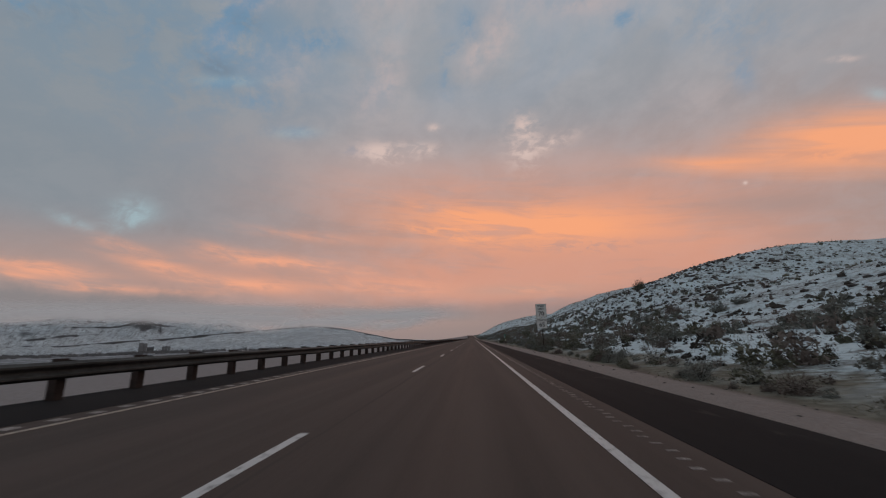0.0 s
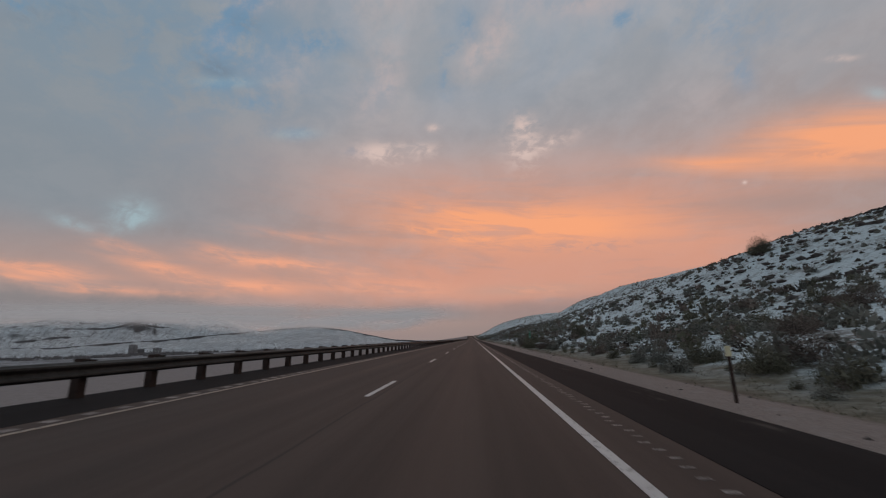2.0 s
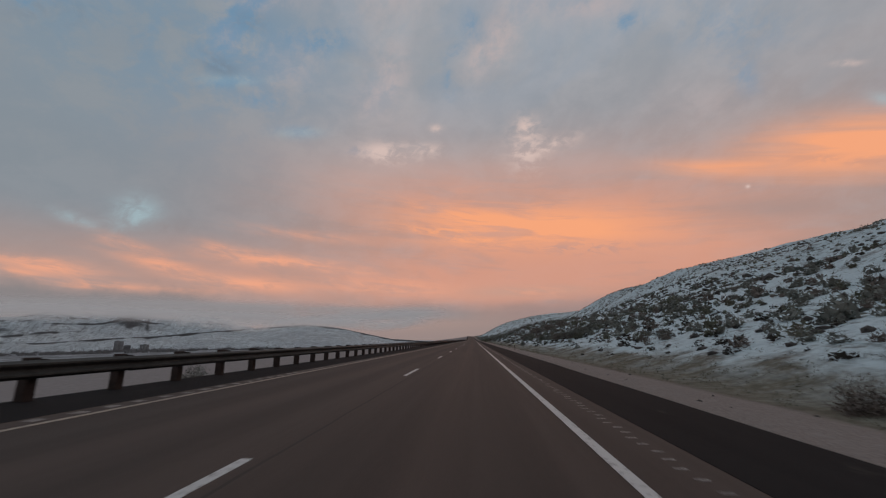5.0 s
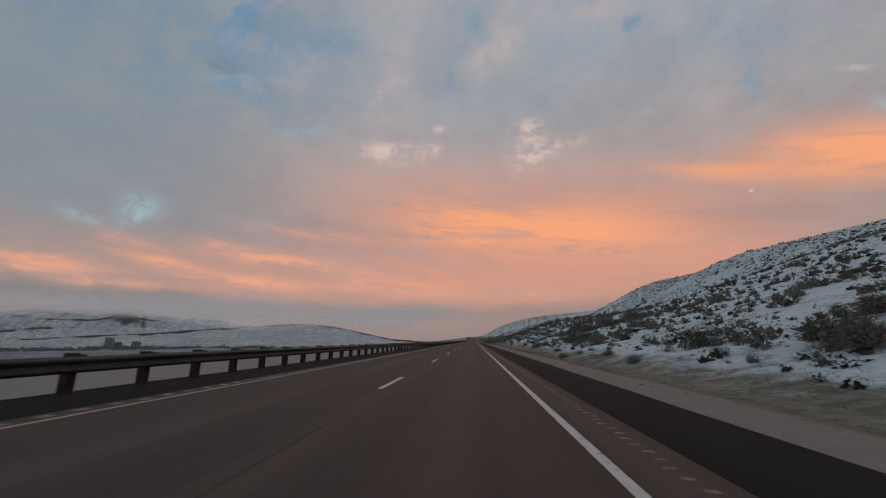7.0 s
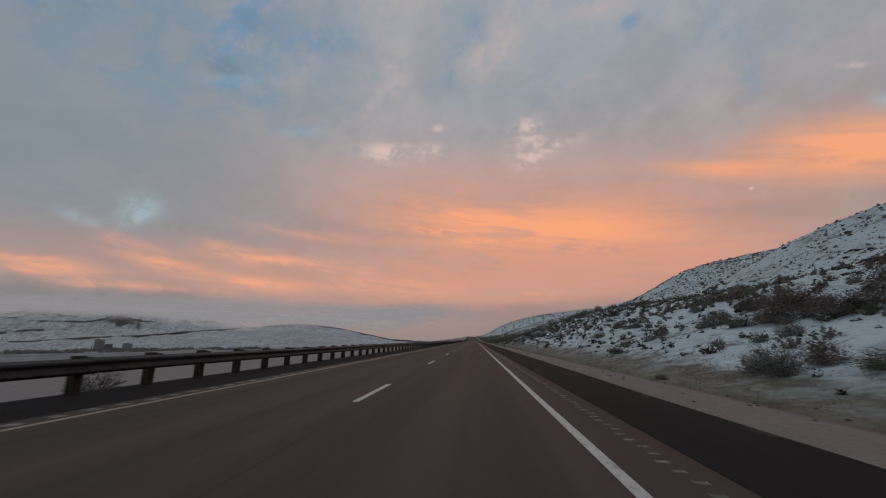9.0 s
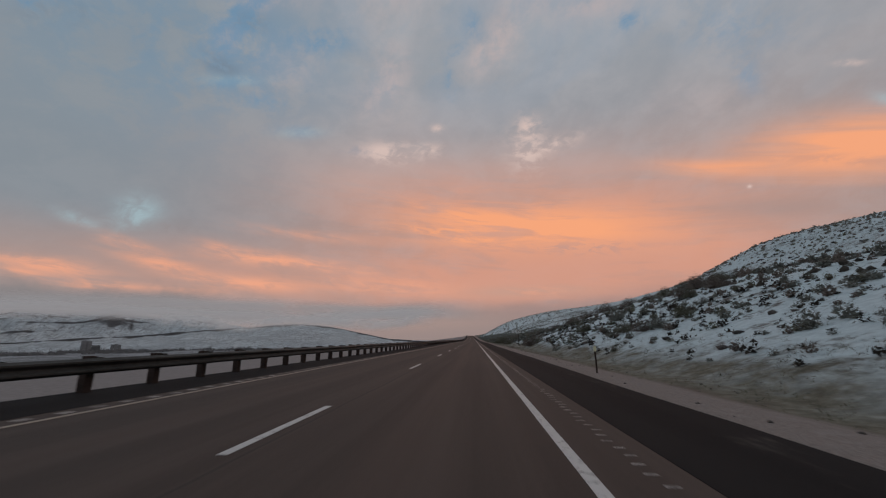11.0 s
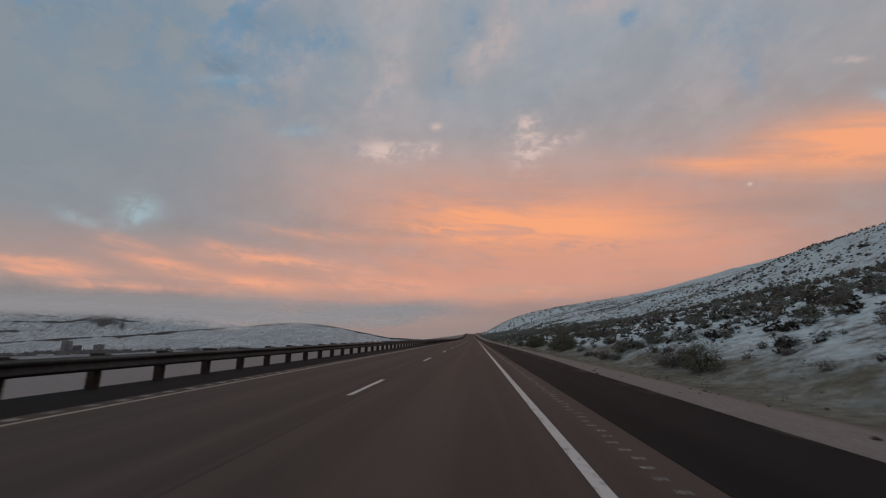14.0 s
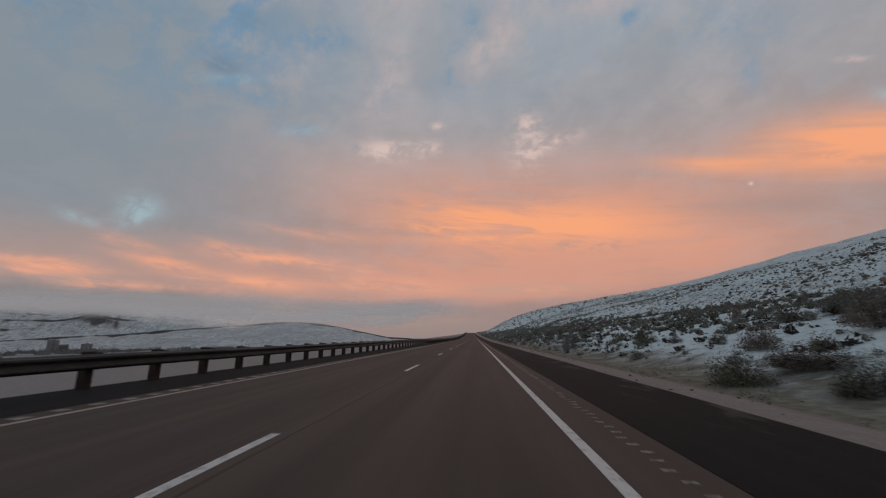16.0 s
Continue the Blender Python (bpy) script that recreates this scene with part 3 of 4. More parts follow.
shoulder = new("shoulder_right", slab("shoulder", 0.95, shoulder_edge, -30, 1500, 0.006, M_SHOULDER, 0.12, 3.0))
tagged(shoulder, "dark asphalt shoulder beside the brown lanes", "road", kind="structure")
shoulder = new("shoulder_left", slab("shoulder", -9.98, -7.95, -30, 1500, 0.004, M_SHOULDER))
tagged(shoulder, "dark asphalt shoulder along the guardrail", "road", kind="structure")
tagged(new("edge_line_white", slab("edge_line", -0.065, 0.065, -30, 1500, 0.005, M_WHITE, 0.004)), "solid white edge line on brown asphalt", "road marking", kind="structure")
tagged(new("edge_line_yellow", slab("edge_line", -7.47, -7.36, -30, 1500, 0.005, M_YELLOW, 0.004)), "faded yellow edge line on brown asphalt", "road marking", kind="structure")
for i in range(-3, 90):
    y = 14.32 + 12.192 * i
    dash = new("lane_stripe", slab("lane_stripe", -3.73, -3.61, y, y + 3.05, 0.005, M_WHITE, 0.004, 1.6))
    dash.parent = road


def rumble(name, x0, x1, pitch, size, mat):
    """A row of shallow milled grooves that hold frost."""
    v, f = [], []
    for k, y in enumerate(np.arange(-10, 560, pitch)):
        wob = 0.03 * math.sin(k * 1.7)
        a = len(v)
        for yy in (y, y + size):
            for x in (x0 + wob, x1 + wob):
                v.append((x, yy, -float(fall(yy)) * x + 0.004))
        for yy in (y + 0.02, y + size - 0.02):
            for x in (x0 + wob + 0.02, x1 + wob - 0.02):
                v.append((x, yy, -float(fall(yy)) * x + 0.009))
        f += [(a + 4, a + 5, a + 7, a + 6), (a, a + 1, a + 5, a + 4), (a + 2, a + 6, a + 7, a + 3), (a, a + 4, a + 6, a + 2), (a + 1, a + 3, a + 7, a + 5)]
    ob = new(name, mesh(name, v, f, mat))
    ob.parent = road
    return tagged(ob, "row of frosted rumble-strip grooves", kind="stuff")


rumble("rumble_strip", 0.54, 0.67, 0.30, 0.06, M_FROST)
rumble("rumble_strip", -7.80, -7.60, 0.60, 0.22, M_FROST)

# mountains across the valley: height angles by bearing, in degrees, of the mesa's rim and of the range behind it
RIM_AZ = (-80, -56, -51.4, -48.4, -44.6, -40.3, -38.4, -35.7, -31.5, -28.5, -25.9, -23.1, -20.7, -18, -14.5, -11.6, -6, 6)
RIM_EL = (0.2, 0.2, 0.25, 0.2, 0.56, 0.78, 0.93, 1.22, 1.58, 1.75, 2.09, 2.2, 2.01, 1.57, 0.79, 0.2, -0.2, -0.4)
TOP_AZ = (-80, -60, -52.9, -50.7, -49.1, -46.5, -44.6, -42.6, -40.4, -38.6, -36.8, -34.7, -33, -31.5, -28, -24, -10, 6)
TOP_EL = (3.0, 2.7, 2.6, 2.8, 3.3, 3.2, 3.2, 3.85, 3.0, 2.75, 2.95, 3.08, 2.7, 2.1, 1.5, 1.1, 0.0, -0.4)


def mountains():
    deg = np.linspace(-72, 4, 430)
    rim = np.interp(deg, (-80, -48, -23, -6), (3150, 3250, 3800, 4100))
    wob = 1 + 0.035 * rough_land(deg, deg * 0, 5.0, 3, 21)
    rim, top = rim * wob, rim * wob + 750
    e1 = np.interp(deg, RIM_AZ, RIM_EL) + 0.07 * rough_land(deg, deg * 0 + 7, 1.6, 3, 22)
    e2 = np.interp(deg, TOP_AZ, TOP_EL) + 0.10 * rough_land(deg, deg * 0 + 3, 1.4, 3, 23)
    z1, z2 = rim * np.tan(np.radians(e1)), top * np.tan(np.radians(e2))
    crag = (11 + 12 * rough_land(deg, deg * 0 + 5, 1.3, 3, 24)).clip(2.0, 20) * smooth(deg, -58, -46)
    crest = (5.0 + 9 * rough_land(deg, deg * 0 + 9, 2.0, 3, 25)).clip(0.4, 10)
    R, Z = [], []

    def row(r, z):
        R.append(r)
        Z.append(z)

    for q in np.linspace(0, 1, 60):
        r = 2050 + (rim - 12 - 2050) * q
        x, y = r * np.sin(np.radians(deg)), r * np.cos(np.radians(deg))
        z = -36 + (z1 - crag + 36) * (0.22 * q + 0.78 * q**2.1)
        row(r, z + 4 * q * (1 - q) * (9 * rough_land(x, y, 330, 4, 33) - 13 * np.abs(rough_land(deg * 60 - r * 0.12, r * 0.4, 90, 3, 31)) + 5 * rough_land(x, y, 70, 3, 35)))
    for q in (0.25, 0.75, 1.0):
        row(rim - 12 + 14 * q, z1 - crag * (1 - q))
    for q in np.linspace(0, 1, 75)[1:]:
        r = rim + 2 + (top - 14 - rim) * q
        x, y = r * np.sin(np.radians(deg)), r * np.cos(np.radians(deg))
        z = z1 + (z2 - crest - z1) * (0.15 * q + 0.85 * smooth(q + 0.10 * rough_land(x, y, 420, 3, 27), 0.1, 1.02))
        for at, tall, seed in ((0.35, 5, 61), (0.55, 7, 62), (0.75, 6, 63)):
            z = z + tall * (smooth(q + 0.16 * rough_land(x, y, 380, 3, seed), at, at + 0.012) - 0.5) * smooth(rough_land(x, y, 500, 2, seed + 9), -0.15, 0.2) * q * (1 - q) * 4
        row(r, z + min(1, 5 * q) * min(1, 5 * (1 - q)) * (15 * rough_land(x, y, 260, 4, 37) - 14 * np.abs(rough_land(deg * 60, r * 0.4, 90, 3, 39))))
    for q in (0.4, 1.0):
        row(top - 14 + 16 * q, z2 - crest * (1 - q))
    row(top + 400, z2 - 160)
    R, Z = np.array(R), np.array(Z)
    v = np.stack([R * np.sin(np.radians(deg)), 54 + R * np.cos(np.radians(deg)), Z], -1).reshape(-1, 3)
    n = len(deg)
    k = (np.arange(len(R) - 1)[:, None] * n + np.arange(n - 1)).ravel()
    f = np.stack([k, k + 1, k + n + 1, k + n], 1)
    return mesh("mountains", v.tolist(), f.tolist(), M_MOUNTAIN, False)


tagged(new("backdrop_mountains", mountains()), "snow-covered mesas with dark rock rims across the valley", "mountain", kind="structure")


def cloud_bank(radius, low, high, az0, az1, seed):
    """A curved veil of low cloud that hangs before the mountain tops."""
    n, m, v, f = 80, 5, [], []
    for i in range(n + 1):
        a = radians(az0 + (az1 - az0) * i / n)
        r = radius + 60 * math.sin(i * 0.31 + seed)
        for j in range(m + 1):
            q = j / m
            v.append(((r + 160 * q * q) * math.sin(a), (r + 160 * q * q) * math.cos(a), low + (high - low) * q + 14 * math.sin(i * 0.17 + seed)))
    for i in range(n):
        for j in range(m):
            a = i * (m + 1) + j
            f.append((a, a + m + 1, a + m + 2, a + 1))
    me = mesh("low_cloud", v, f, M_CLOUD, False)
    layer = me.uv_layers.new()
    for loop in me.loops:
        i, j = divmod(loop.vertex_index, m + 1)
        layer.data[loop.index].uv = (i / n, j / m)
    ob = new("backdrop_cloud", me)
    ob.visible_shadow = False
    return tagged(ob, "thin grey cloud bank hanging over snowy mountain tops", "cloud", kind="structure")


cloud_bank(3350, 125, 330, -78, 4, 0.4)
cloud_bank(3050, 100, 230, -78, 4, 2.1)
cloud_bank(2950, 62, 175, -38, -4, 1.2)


# ---------------------------------------------------------------- guardrail
POST_STEP, RAIL_X = 1.8916, -9.44


def post_y(i):
    """Place of the i-th post along the road; the spacing was not set out quite evenly."""
    i = i - 6
    return float(np.interp(i, (0, 57, 92, 112, 168, 226), (7.42, 115.75, 181.81, 219.52, 325.40, 435.11))) + POST_STEP * (min(i, 0) + max(i - 226, 0))


def sag(y):
    """How far the shoulder lies lower where the crossfall flattens."""
    return 9.7 * (float(fall(y)) - 0.022)


def w_beam(length, pieces=1):
    """A length of corrugated rail with real thickness, facing the road."""
    front = ((0.000, 0.985), (0.012, 0.980), (0.045, 0.953), (0.083, 0.933), (0.083, 0.897), (0.045, 0.866), (0.010, 0.840), (0.000, 0.820),
             (0.010, 0.800), (0.045, 0.774), (0.083, 0.743), (0.083, 0.707), (0.045, 0.683), (0.012, 0.660), (0.000, 0.655))
    ring = list(front) + [(x - 0.006, z) for x, z in reversed(front)]
    n, v, f = len(ring), [], []
    for k in range(pieces + 1):
        v += [(x, length * k / pieces, z) for x, z in ring]
    for k in range(pieces):
        f += [(k * n + i, k * n + (i + 1) % n, (k + 1) * n + (i + 1) % n, (k + 1) * n + i) for i in range(n)]
    f += [tuple(range(n)), tuple(range(len(v) - 1, len(v) - n - 1, -1))]
    return v, f


rail = new("guardrail")
tagged(rail, "weathered steel guardrail on dark posts along the shoulder", "guardrail")
v, f = block(0.10, 0.10, -0.6, 1.015, 0.015)
post_mesh = mesh("post", v, f, M_POST)
v, f = block(0.09, 0.075, 0.665, 0.99, 0.01)
block_mesh = mesh("blockout", v, f, M_BLOCK)
v, f = w_beam(2 * POST_STEP + 0.08)
beam_mesh = mesh("rail_panel", v, f, M_RAIL)
jog = random.Random(5)
for i in range(276):
    y = post_y(i)
    post = under("post", post_mesh, rail, (RAIL_X - 0.30, y, sag(y) + jog.uniform(-0.015, 0.012)), jog.uniform(-1.5, 1.5))
    under("blockout", block_mesh, post, (0.19, 0, jog.uniform(-0.006, 0.006)))
    if i % 2 == 0:
        under("rail_panel", beam_mesh, rail, (RAIL_X + (0.003 if i % 4 else 0.0), y - 0.04, sag(y) - 0.025 + jog.uniform(-0.006, 0.006)))


def far_guardrail():
    v, f = [], []
    pv, pf = block(0.10, 0.10, -0.6, 1.015)
    for i in range(276, 720):
        y = post_y(i)
        a = len(v)
        v += [(x + RAIL_X - 0.30 + float(bend(y)), yy + y, z + float(rise(y))) for x, yy, z in pv]
        f += [tuple(a + k for k in q) for q in pf]
    posts = mesh("far_posts", v, f, M_POST)
    y0, y1 = post_y(276), post_y(720)
    v, f = w_beam(y1 - y0, 90)
    v = [(x + RAIL_X + float(bend(y0 + y)), y0 + y, z + float(rise(y0 + y))) for x, y, z in v]
    return posts, mesh("far_rail", v, f, M_RAIL)


far_posts, far_rail = far_guardrail()
tagged(under("far_posts", far_posts, rail), kind="stuff")
tagged(under("far_rail", far_rail, rail), kind="stuff")


# ---------------------------------------------------------------- signs
def lettering(text, size, mat, wide=1.0):
    """Flat raised letters, centred, reading towards the traffic; their top faces look along -y."""
    c = bpy.data.curves.new("text", "FONT")
    c.body, c.size, c.align_x, c.align_y, c.extrude, c.offset, c.resolution_u = text, size, "CENTER", "CENTER", 0.002, size * 0.018, 3
    tmp = bpy.data.objects.new("text", c)
    scene.collection.objects.link(tmp)
    me = bpy.data.meshes.new_from_object(tmp.evaluated_get(bpy.context.evaluated_depsgraph_get()))
    bpy.data.objects.remove(tmp)
    me.transform(Matrix.Rotation(radians(90), 4, "X") @ Matrix.Diagonal((wide, 1, 1, 1)))
    me.materials.clear()
    me.materials.append(mat)
    return me


def panel(w, h, thick=0.006, r=0.045):
    """A sign plate with rounded corners, upright, facing -y."""
    ring = []
    for cx, cz, a0 in ((w / 2 - r, h / 2 - r, 0), (-w / 2 + r, h / 2 - r, 90), (-w / 2 + r, -h / 2 + r, 180), (w / 2 - r, -h / 2 + r, 270)):
        ring += [(cx + r * math.cos(radians(a0 + 22.5 * k)), cz + r * math.sin(radians(a0 + 22.5 * k))) for k in range(5)]
    n = len(ring)
    v = [(x, y, z) for y in (0, thick) for x, z in ring]
    return v, [(i, n + i, n + (i + 1) % n, (i + 1) % n) for i in range(n)] + [tuple(range(n)), tuple(range(2 * n - 1, n - 1, -1))]


def frame_ring(w, h, inset, line, r=0.035):
    """The printed border of a sign, a thin raised band."""
    rings = []
    for k in (inset, inset + line):
        a, b = w / 2 - k, h / 2 - k
        ring = []
        for cx, cz, a0 in ((a - r, b - r, 0), (-a + r, b - r, 90), (-a + r, -b + r, 180), (a - r, -b + r, 270)):
            ring += [(cx + r * math.cos(radians(a0 + 22.5 * q)), -0.003, cz + r * math.sin(radians(a0 + 22.5 * q))) for q in range(5)]
        rings.append(ring)
    n = len(rings[0])
    return rings[0] + rings[1], [(i, (i + 1) % n, n + (i + 1) % n, n + i) for i in range(n)]


def plate(name, w, h, mat, ink, parent, at, lines, border=True, label=""):
    """One sign plate with its border and its lines of (text, size, height, widening)."""
    v, f = panel(w, h)
    p = under(name, mesh(name, v, f, mat), parent, at, 0.0, label)
    if border:
        v, f = frame_ring(w, h, 0.02, 0.016)
        under("border", mesh("border", v, f, ink), p)
    for text, size, z, wide in lines:
        under("lettering", lettering(text, size, ink, wide), p, (0, -0.003, z))
    return p


def bolt_mesh():
    n = 8
    v = [(0.011 * math.cos(6.283 * k / n), y, 0.011 * math.sin(6.283 * k / n)) for y in (-0.008, 0.0) for k in range(n)]
    return mesh("bolt", v, [(k, (k + 1) % n, n + (k + 1) % n, n + k) for k in range(n)] + [tuple(range(n - 1, -1, -1))], M_GALV)


BOLT = bolt_mesh()


def upright(w, d, z0, z1, mat):
    v, f = block(w / 2, d / 2, z0, z1, min(w, d) * 0.2)
    return mesh("post", v, f, mat)


def standing(name, x, y, turn, label, category):
    ob = new(name)
    ob.matrix_basis = pose(x, y, float(land(x, y)[0]), 0, 0, turn)
    return tagged(ob, label, category)


s = standing("speed_limit_sign", 6.05, 43.3, -3, "white speed limit 70 and trucks 65 signs on one steel post", "road sign")
under("post", upright(0.085, 0.06, -0.4, 5.04, M_POST), s)
p = plate("speed_panel", 1.14, 1.46, M_SIGN, M_BLACK, s, (0, -0.04, 4.33), (("SPEED", 0.27, 0.50, 1.0), ("LIMIT", 0.27, 0.18, 1.0), ("70", 0.62, -0.33, 1.0)), label="white plate with black letters")
for z in (-0.7, 0.7):
    under("bolt", BOLT, p, (0, -0.001, z))
p = plate("truck_panel", 1.12, 1.15, M_SIGN, M_BLACK, s, (0, -0.04, 2.99), (("TRUCKS", 0.265, 0.31, 1.0), ("65", 0.62, -0.18, 1.0)), label="white plate with black letters")
v, f = block(0.07, 0.02, 0.0, 0.05, 0.01)
under("bracket", mesh("bracket", v, f, M_RED), s, (-0.05, -0.03, 5.06), 0, "small rust-red bracket")

s = standing("mile_marker", 8.1, 122.5, -4, "green mile marker 139 on a thin steel post", "road sign")
s.matrix_basis = s.matrix_basis @ pose(0, 0, 0, 0, 4, 0)
under("post", upright(0.05, 0.045, -0.3, 2.24, M_GALV), s)
plate("marker_panel", 0.34, 1.22, M_GREEN, M_INK_WHITE, s, (0, -0.03, 1.68), (("1", 0.33, 0.36, 1.0), ("3", 0.33, 0.0, 1.0), ("9", 0.33, -0.36, 1.0)), label="green plate with white numerals")

s = standing("parking_sign", 7.7, 369.8, -3, "white emergency parking only sign on a timber post", "road sign")
post = under("post", upright(0.115, 0.115, -0.5, 3.14, M_TIMBER), s, label="weathered timber post")
p = plate("sign_panel", 1.02, 0.80, M_SIGN, M_BLACK, s, (0, -0.066, 2.72), (("EMERGENCY", 0.17, 0.23, 0.92), ("PARKING", 0.19, 0.0, 1.0), ("ONLY", 0.19, -0.22, 1.0)), label="white plate with black letters")
v, f = block(0.52, 0.05, 0.0, 0.035, 0.02)
under("snow_cap", mesh("snow_cap", v, f, M_SNOWCAP), s, (0, -0.03, 3.145))


def delineator(x, y, top, lean):
    s = standing("delineator_post", x, y, 0, "thin dark delineator post with a pale yellow-white reflector", "road marker")
    s.matrix_basis = s.matrix_basis @ pose(0, 0, 0, 0, lean, 0)
    under("post", upright(0.065, 0.03, -0.3, top, M_POST), s)
    v, f = block(0.047, 0.028, -0.10, 0.10, 0.008)
    under("reflector", mesh("reflector", v, f, M_REFLECTOR), s, (0, -0.004, top - 0.09), 0, "pale yellow-white reflector")
    tagged(s, group="delineators along the shoulder")


delineator(3.6, 62.8, 1.05, 0.6)
delineator(3.68, 184.8, 0.80, -1.0)
delineator(3.7, 428.5, 1.08, 0.8)
delineator(3.7, 306.5, 1.0, -0.5)


# ---------------------------------------------------------------- shrubs
def kites(rng, n, rx, rz, length, width, core=0.35):
    """Corner points (n, 4, 3) of small leaf sprays that fill an uneven dome of radius rx and height rz."""
    a = rng.uniform(0, 2 * np.pi, n)
    up = rng.uniform(0.02, 1.0, n)
    r = core + (1 - core) * rng.uniform(0, 1, n) ** 0.55
    lobes = 1 + 0.22 * np.sin(a * 3 + rng.uniform(0, 6)) + 0.14 * np.sin(a * 5 + rng.uniform(0, 6)) + rng.normal(0, 0.09, n)
    flat = np.sqrt(np.clip(1 - up**2, 0, 1)) * 0.93 + 0.07
    c = np.stack([np.cos(a) * flat * rx * r * lobes, np.sin(a) * flat * rx * r * lobes, 0.04 * rz + up * rz * r * (0.8 + 0.3 * lobes * rng.uniform(0.7, 1.1, n))], 1)
    d = c / np.array((rx, rx, rz)) + rng.normal(0, 0.8, (n, 3)) + np.array((0, 0, 0.3))
    d /= np.linalg.norm(d, axis=1)[:, None]
    s = np.cross(d, rng.normal(0, 1, (n, 3)))
    s /= np.linalg.norm(s, axis=1)[:, None] + 1e-9
    ln, wd = (length * rng.uniform(0.6, 1.4, n))[:, None], (width * rng.uniform(0.6, 1.4, n))[:, None]
    return np.stack([c - d * ln * 0.5, c + s * wd * 0.5, c + d * ln * 0.5, c - s * wd * 0.5], 1)


def dome(rng, around, up, rx, rz, wild=0.16):
    """The woody heart of a bush: a lumpy dome of small facets, corner points (n, 4, 3)."""
    a = np.arange(around + 1) % around * 2 * np.pi / around
    h = np.linspace(-0.05, 1, up + 1)
    k = 1 + rng.normal(0, wild, (around, up + 1))
    k = k[np.arange(around + 1) % around]
    flat = np.sqrt(np.clip(1 - h**2, 0.003, 1))
    lobes = 1 + 0.18 * np.sin(3 * a + rng.uniform(0, 6)) + 0.12 * np.sin(5 * a + rng.uniform(0, 6))
    p = np.stack([np.cos(a)[:, None] * flat * k * lobes[:, None] * rx, np.sin(a)[:, None] * flat * k * lobes[:, None] * rx, h * rz * (0.85 + 0.3 * (k - 0.85))], -1)
    return np.stack([p[:-1, :-1], p[1:, :-1], p[1:, 1:], p[:-1, 1:]], 2).reshape(-1, 4, 3)


def quads_mesh(name, q, mat):
    n = len(q)
    return mesh(name, q.reshape(-1, 3).tolist(), np.arange(4 * n).reshape(n, 4).tolist(), mat)


def leaf_mesh(name, q, mat):
    """Pointed leaves and twigs, one face each, from their corner points."""
    back = (q[:, 0] - q[:, 2]) * 0.5
    tri = np.stack([q[:, 1] + back, q[:, 3] + back, q[:, 2]], 1)
    return mesh(name, tri.reshape(-1, 3).tolist(), np.arange(3 * len(q)).reshape(-1, 3).tolist(), mat)


def stem_mesh(rng, count, rx, rz, thick=1.0):
    v, f = [], []
    for k in range(count):
        a, lean, tall = rng.uniform(0, 6.283), rng.uniform(0.25, 0.85), rng.uniform(0.6, 0.95)
        pts = [(0.03 * math.cos(a), 0.03 * math.sin(a), -0.08), (lean * rx * 0.45 * math.cos(a), lean * rx * 0.45 * math.sin(a), tall * rz * 0.5), (lean * rx * math.cos(a + 0.3), lean * rx * math.sin(a + 0.3), tall * rz)]
        base = len(v)
        for (x, y, z), w in zip(pts, (0.015 * thick, 0.009 * thick, 0.003 * thick)):
            v += [(x + w * math.cos(2.094 * j), y + w * math.sin(2.094 * j), z) for j in range(3)]
        for s in range(2):
            f += [(base + 3 * s + j, base + 3 * s + (j + 1) % 3, base + 3 * s + 3 + (j + 1) % 3, base + 3 * s + 3 + j) for j in range(3)]
    return mesh("woody_stem", v, f, M_STEM)


def heart(rng, n, rx, rz, length, width):
    """Crossing twigs and leaves inside a bush."""
    return kites(rng, n, rx, rz, length, width, 0.0)


rng = np.random.default_rng(11)
KINDS = {"sage": (M_SAGE, 0.62, "grey-green sagebrush"), "brown": (M_BROWN, 0.60, "dry brown winter brush"), "olive": (M_OLIVE, 0.72, "dense olive-green brush")}
SHAPES = {}


def lobed(rng, side, tall, sprays, leaf, length, width, full=0.6):
    """A brushy mound of several lobes, each a twiggy heart with fine sprays standing out all round."""
    lobes = [(0.0, 0.0, 0.36, tall)]
    turn = rng.uniform(0, 6.283)
    for k in range(side):
        a, d = turn + 6.283 * (k + rng.uniform(-0.25, 0.25)) / side, rng.uniform(0.20, 0.31)
        lobes.append((d * math.cos(a), d * math.sin(a), rng.uniform(0.19, 0.27), tall * rng.uniform(0.42, 0.86)))
    total = sum(r * (r + h) for _, _, r, h in lobes)
    out = []
    for x, y, r, h in lobes:
        n = int(sprays * r * (r + h) / total)
        for q in (heart(rng, int(n * full), r * 0.94, h * 0.94, *leaf), kites(rng, n, r, h, length, width, 0.55), kites(rng, n // 3, r * 1.1, h * 1.12, length * 1.1, width * 0.7, 0.8)):
            out.append(q + (x, y, 0.0))
    return np.concatenate(out)


for kind, (mat, tall, words) in KINDS.items():
    for i in range(4):
        SHAPES[kind, i] = (leaf_mesh("foliage", lobed(rng, 3 + i % 2, tall, 640, (0.082, 0.044), 0.092, 0.012), mat), stem_mesh(rng, 11, 0.46, tall * 0.95))
for i in range(4):
    SHAPES["great", i] = (leaf_mesh("foliage", lobed(rng, 5 + i % 2, 0.70, 1950, (0.050, 0.026), 0.060, 0.0075), (M_OLIVE, M_SAGE, M_BROWN, M_OLIVE)[i]), stem_mesh(rng, 20, 0.44, 0.64, 0.6))
    SHAPES["giant", i] = (leaf_mesh("foliage", lobed(rng, 6 + i % 2, 0.70, 3300, (0.043, 0.025), 0.050, 0.0055, 0.95), (M_OLIVE, M_SAGE, M_BROWN, M_OLIVE)[i]), stem_mesh(rng, 26, 0.44, 0.64, 0.5))


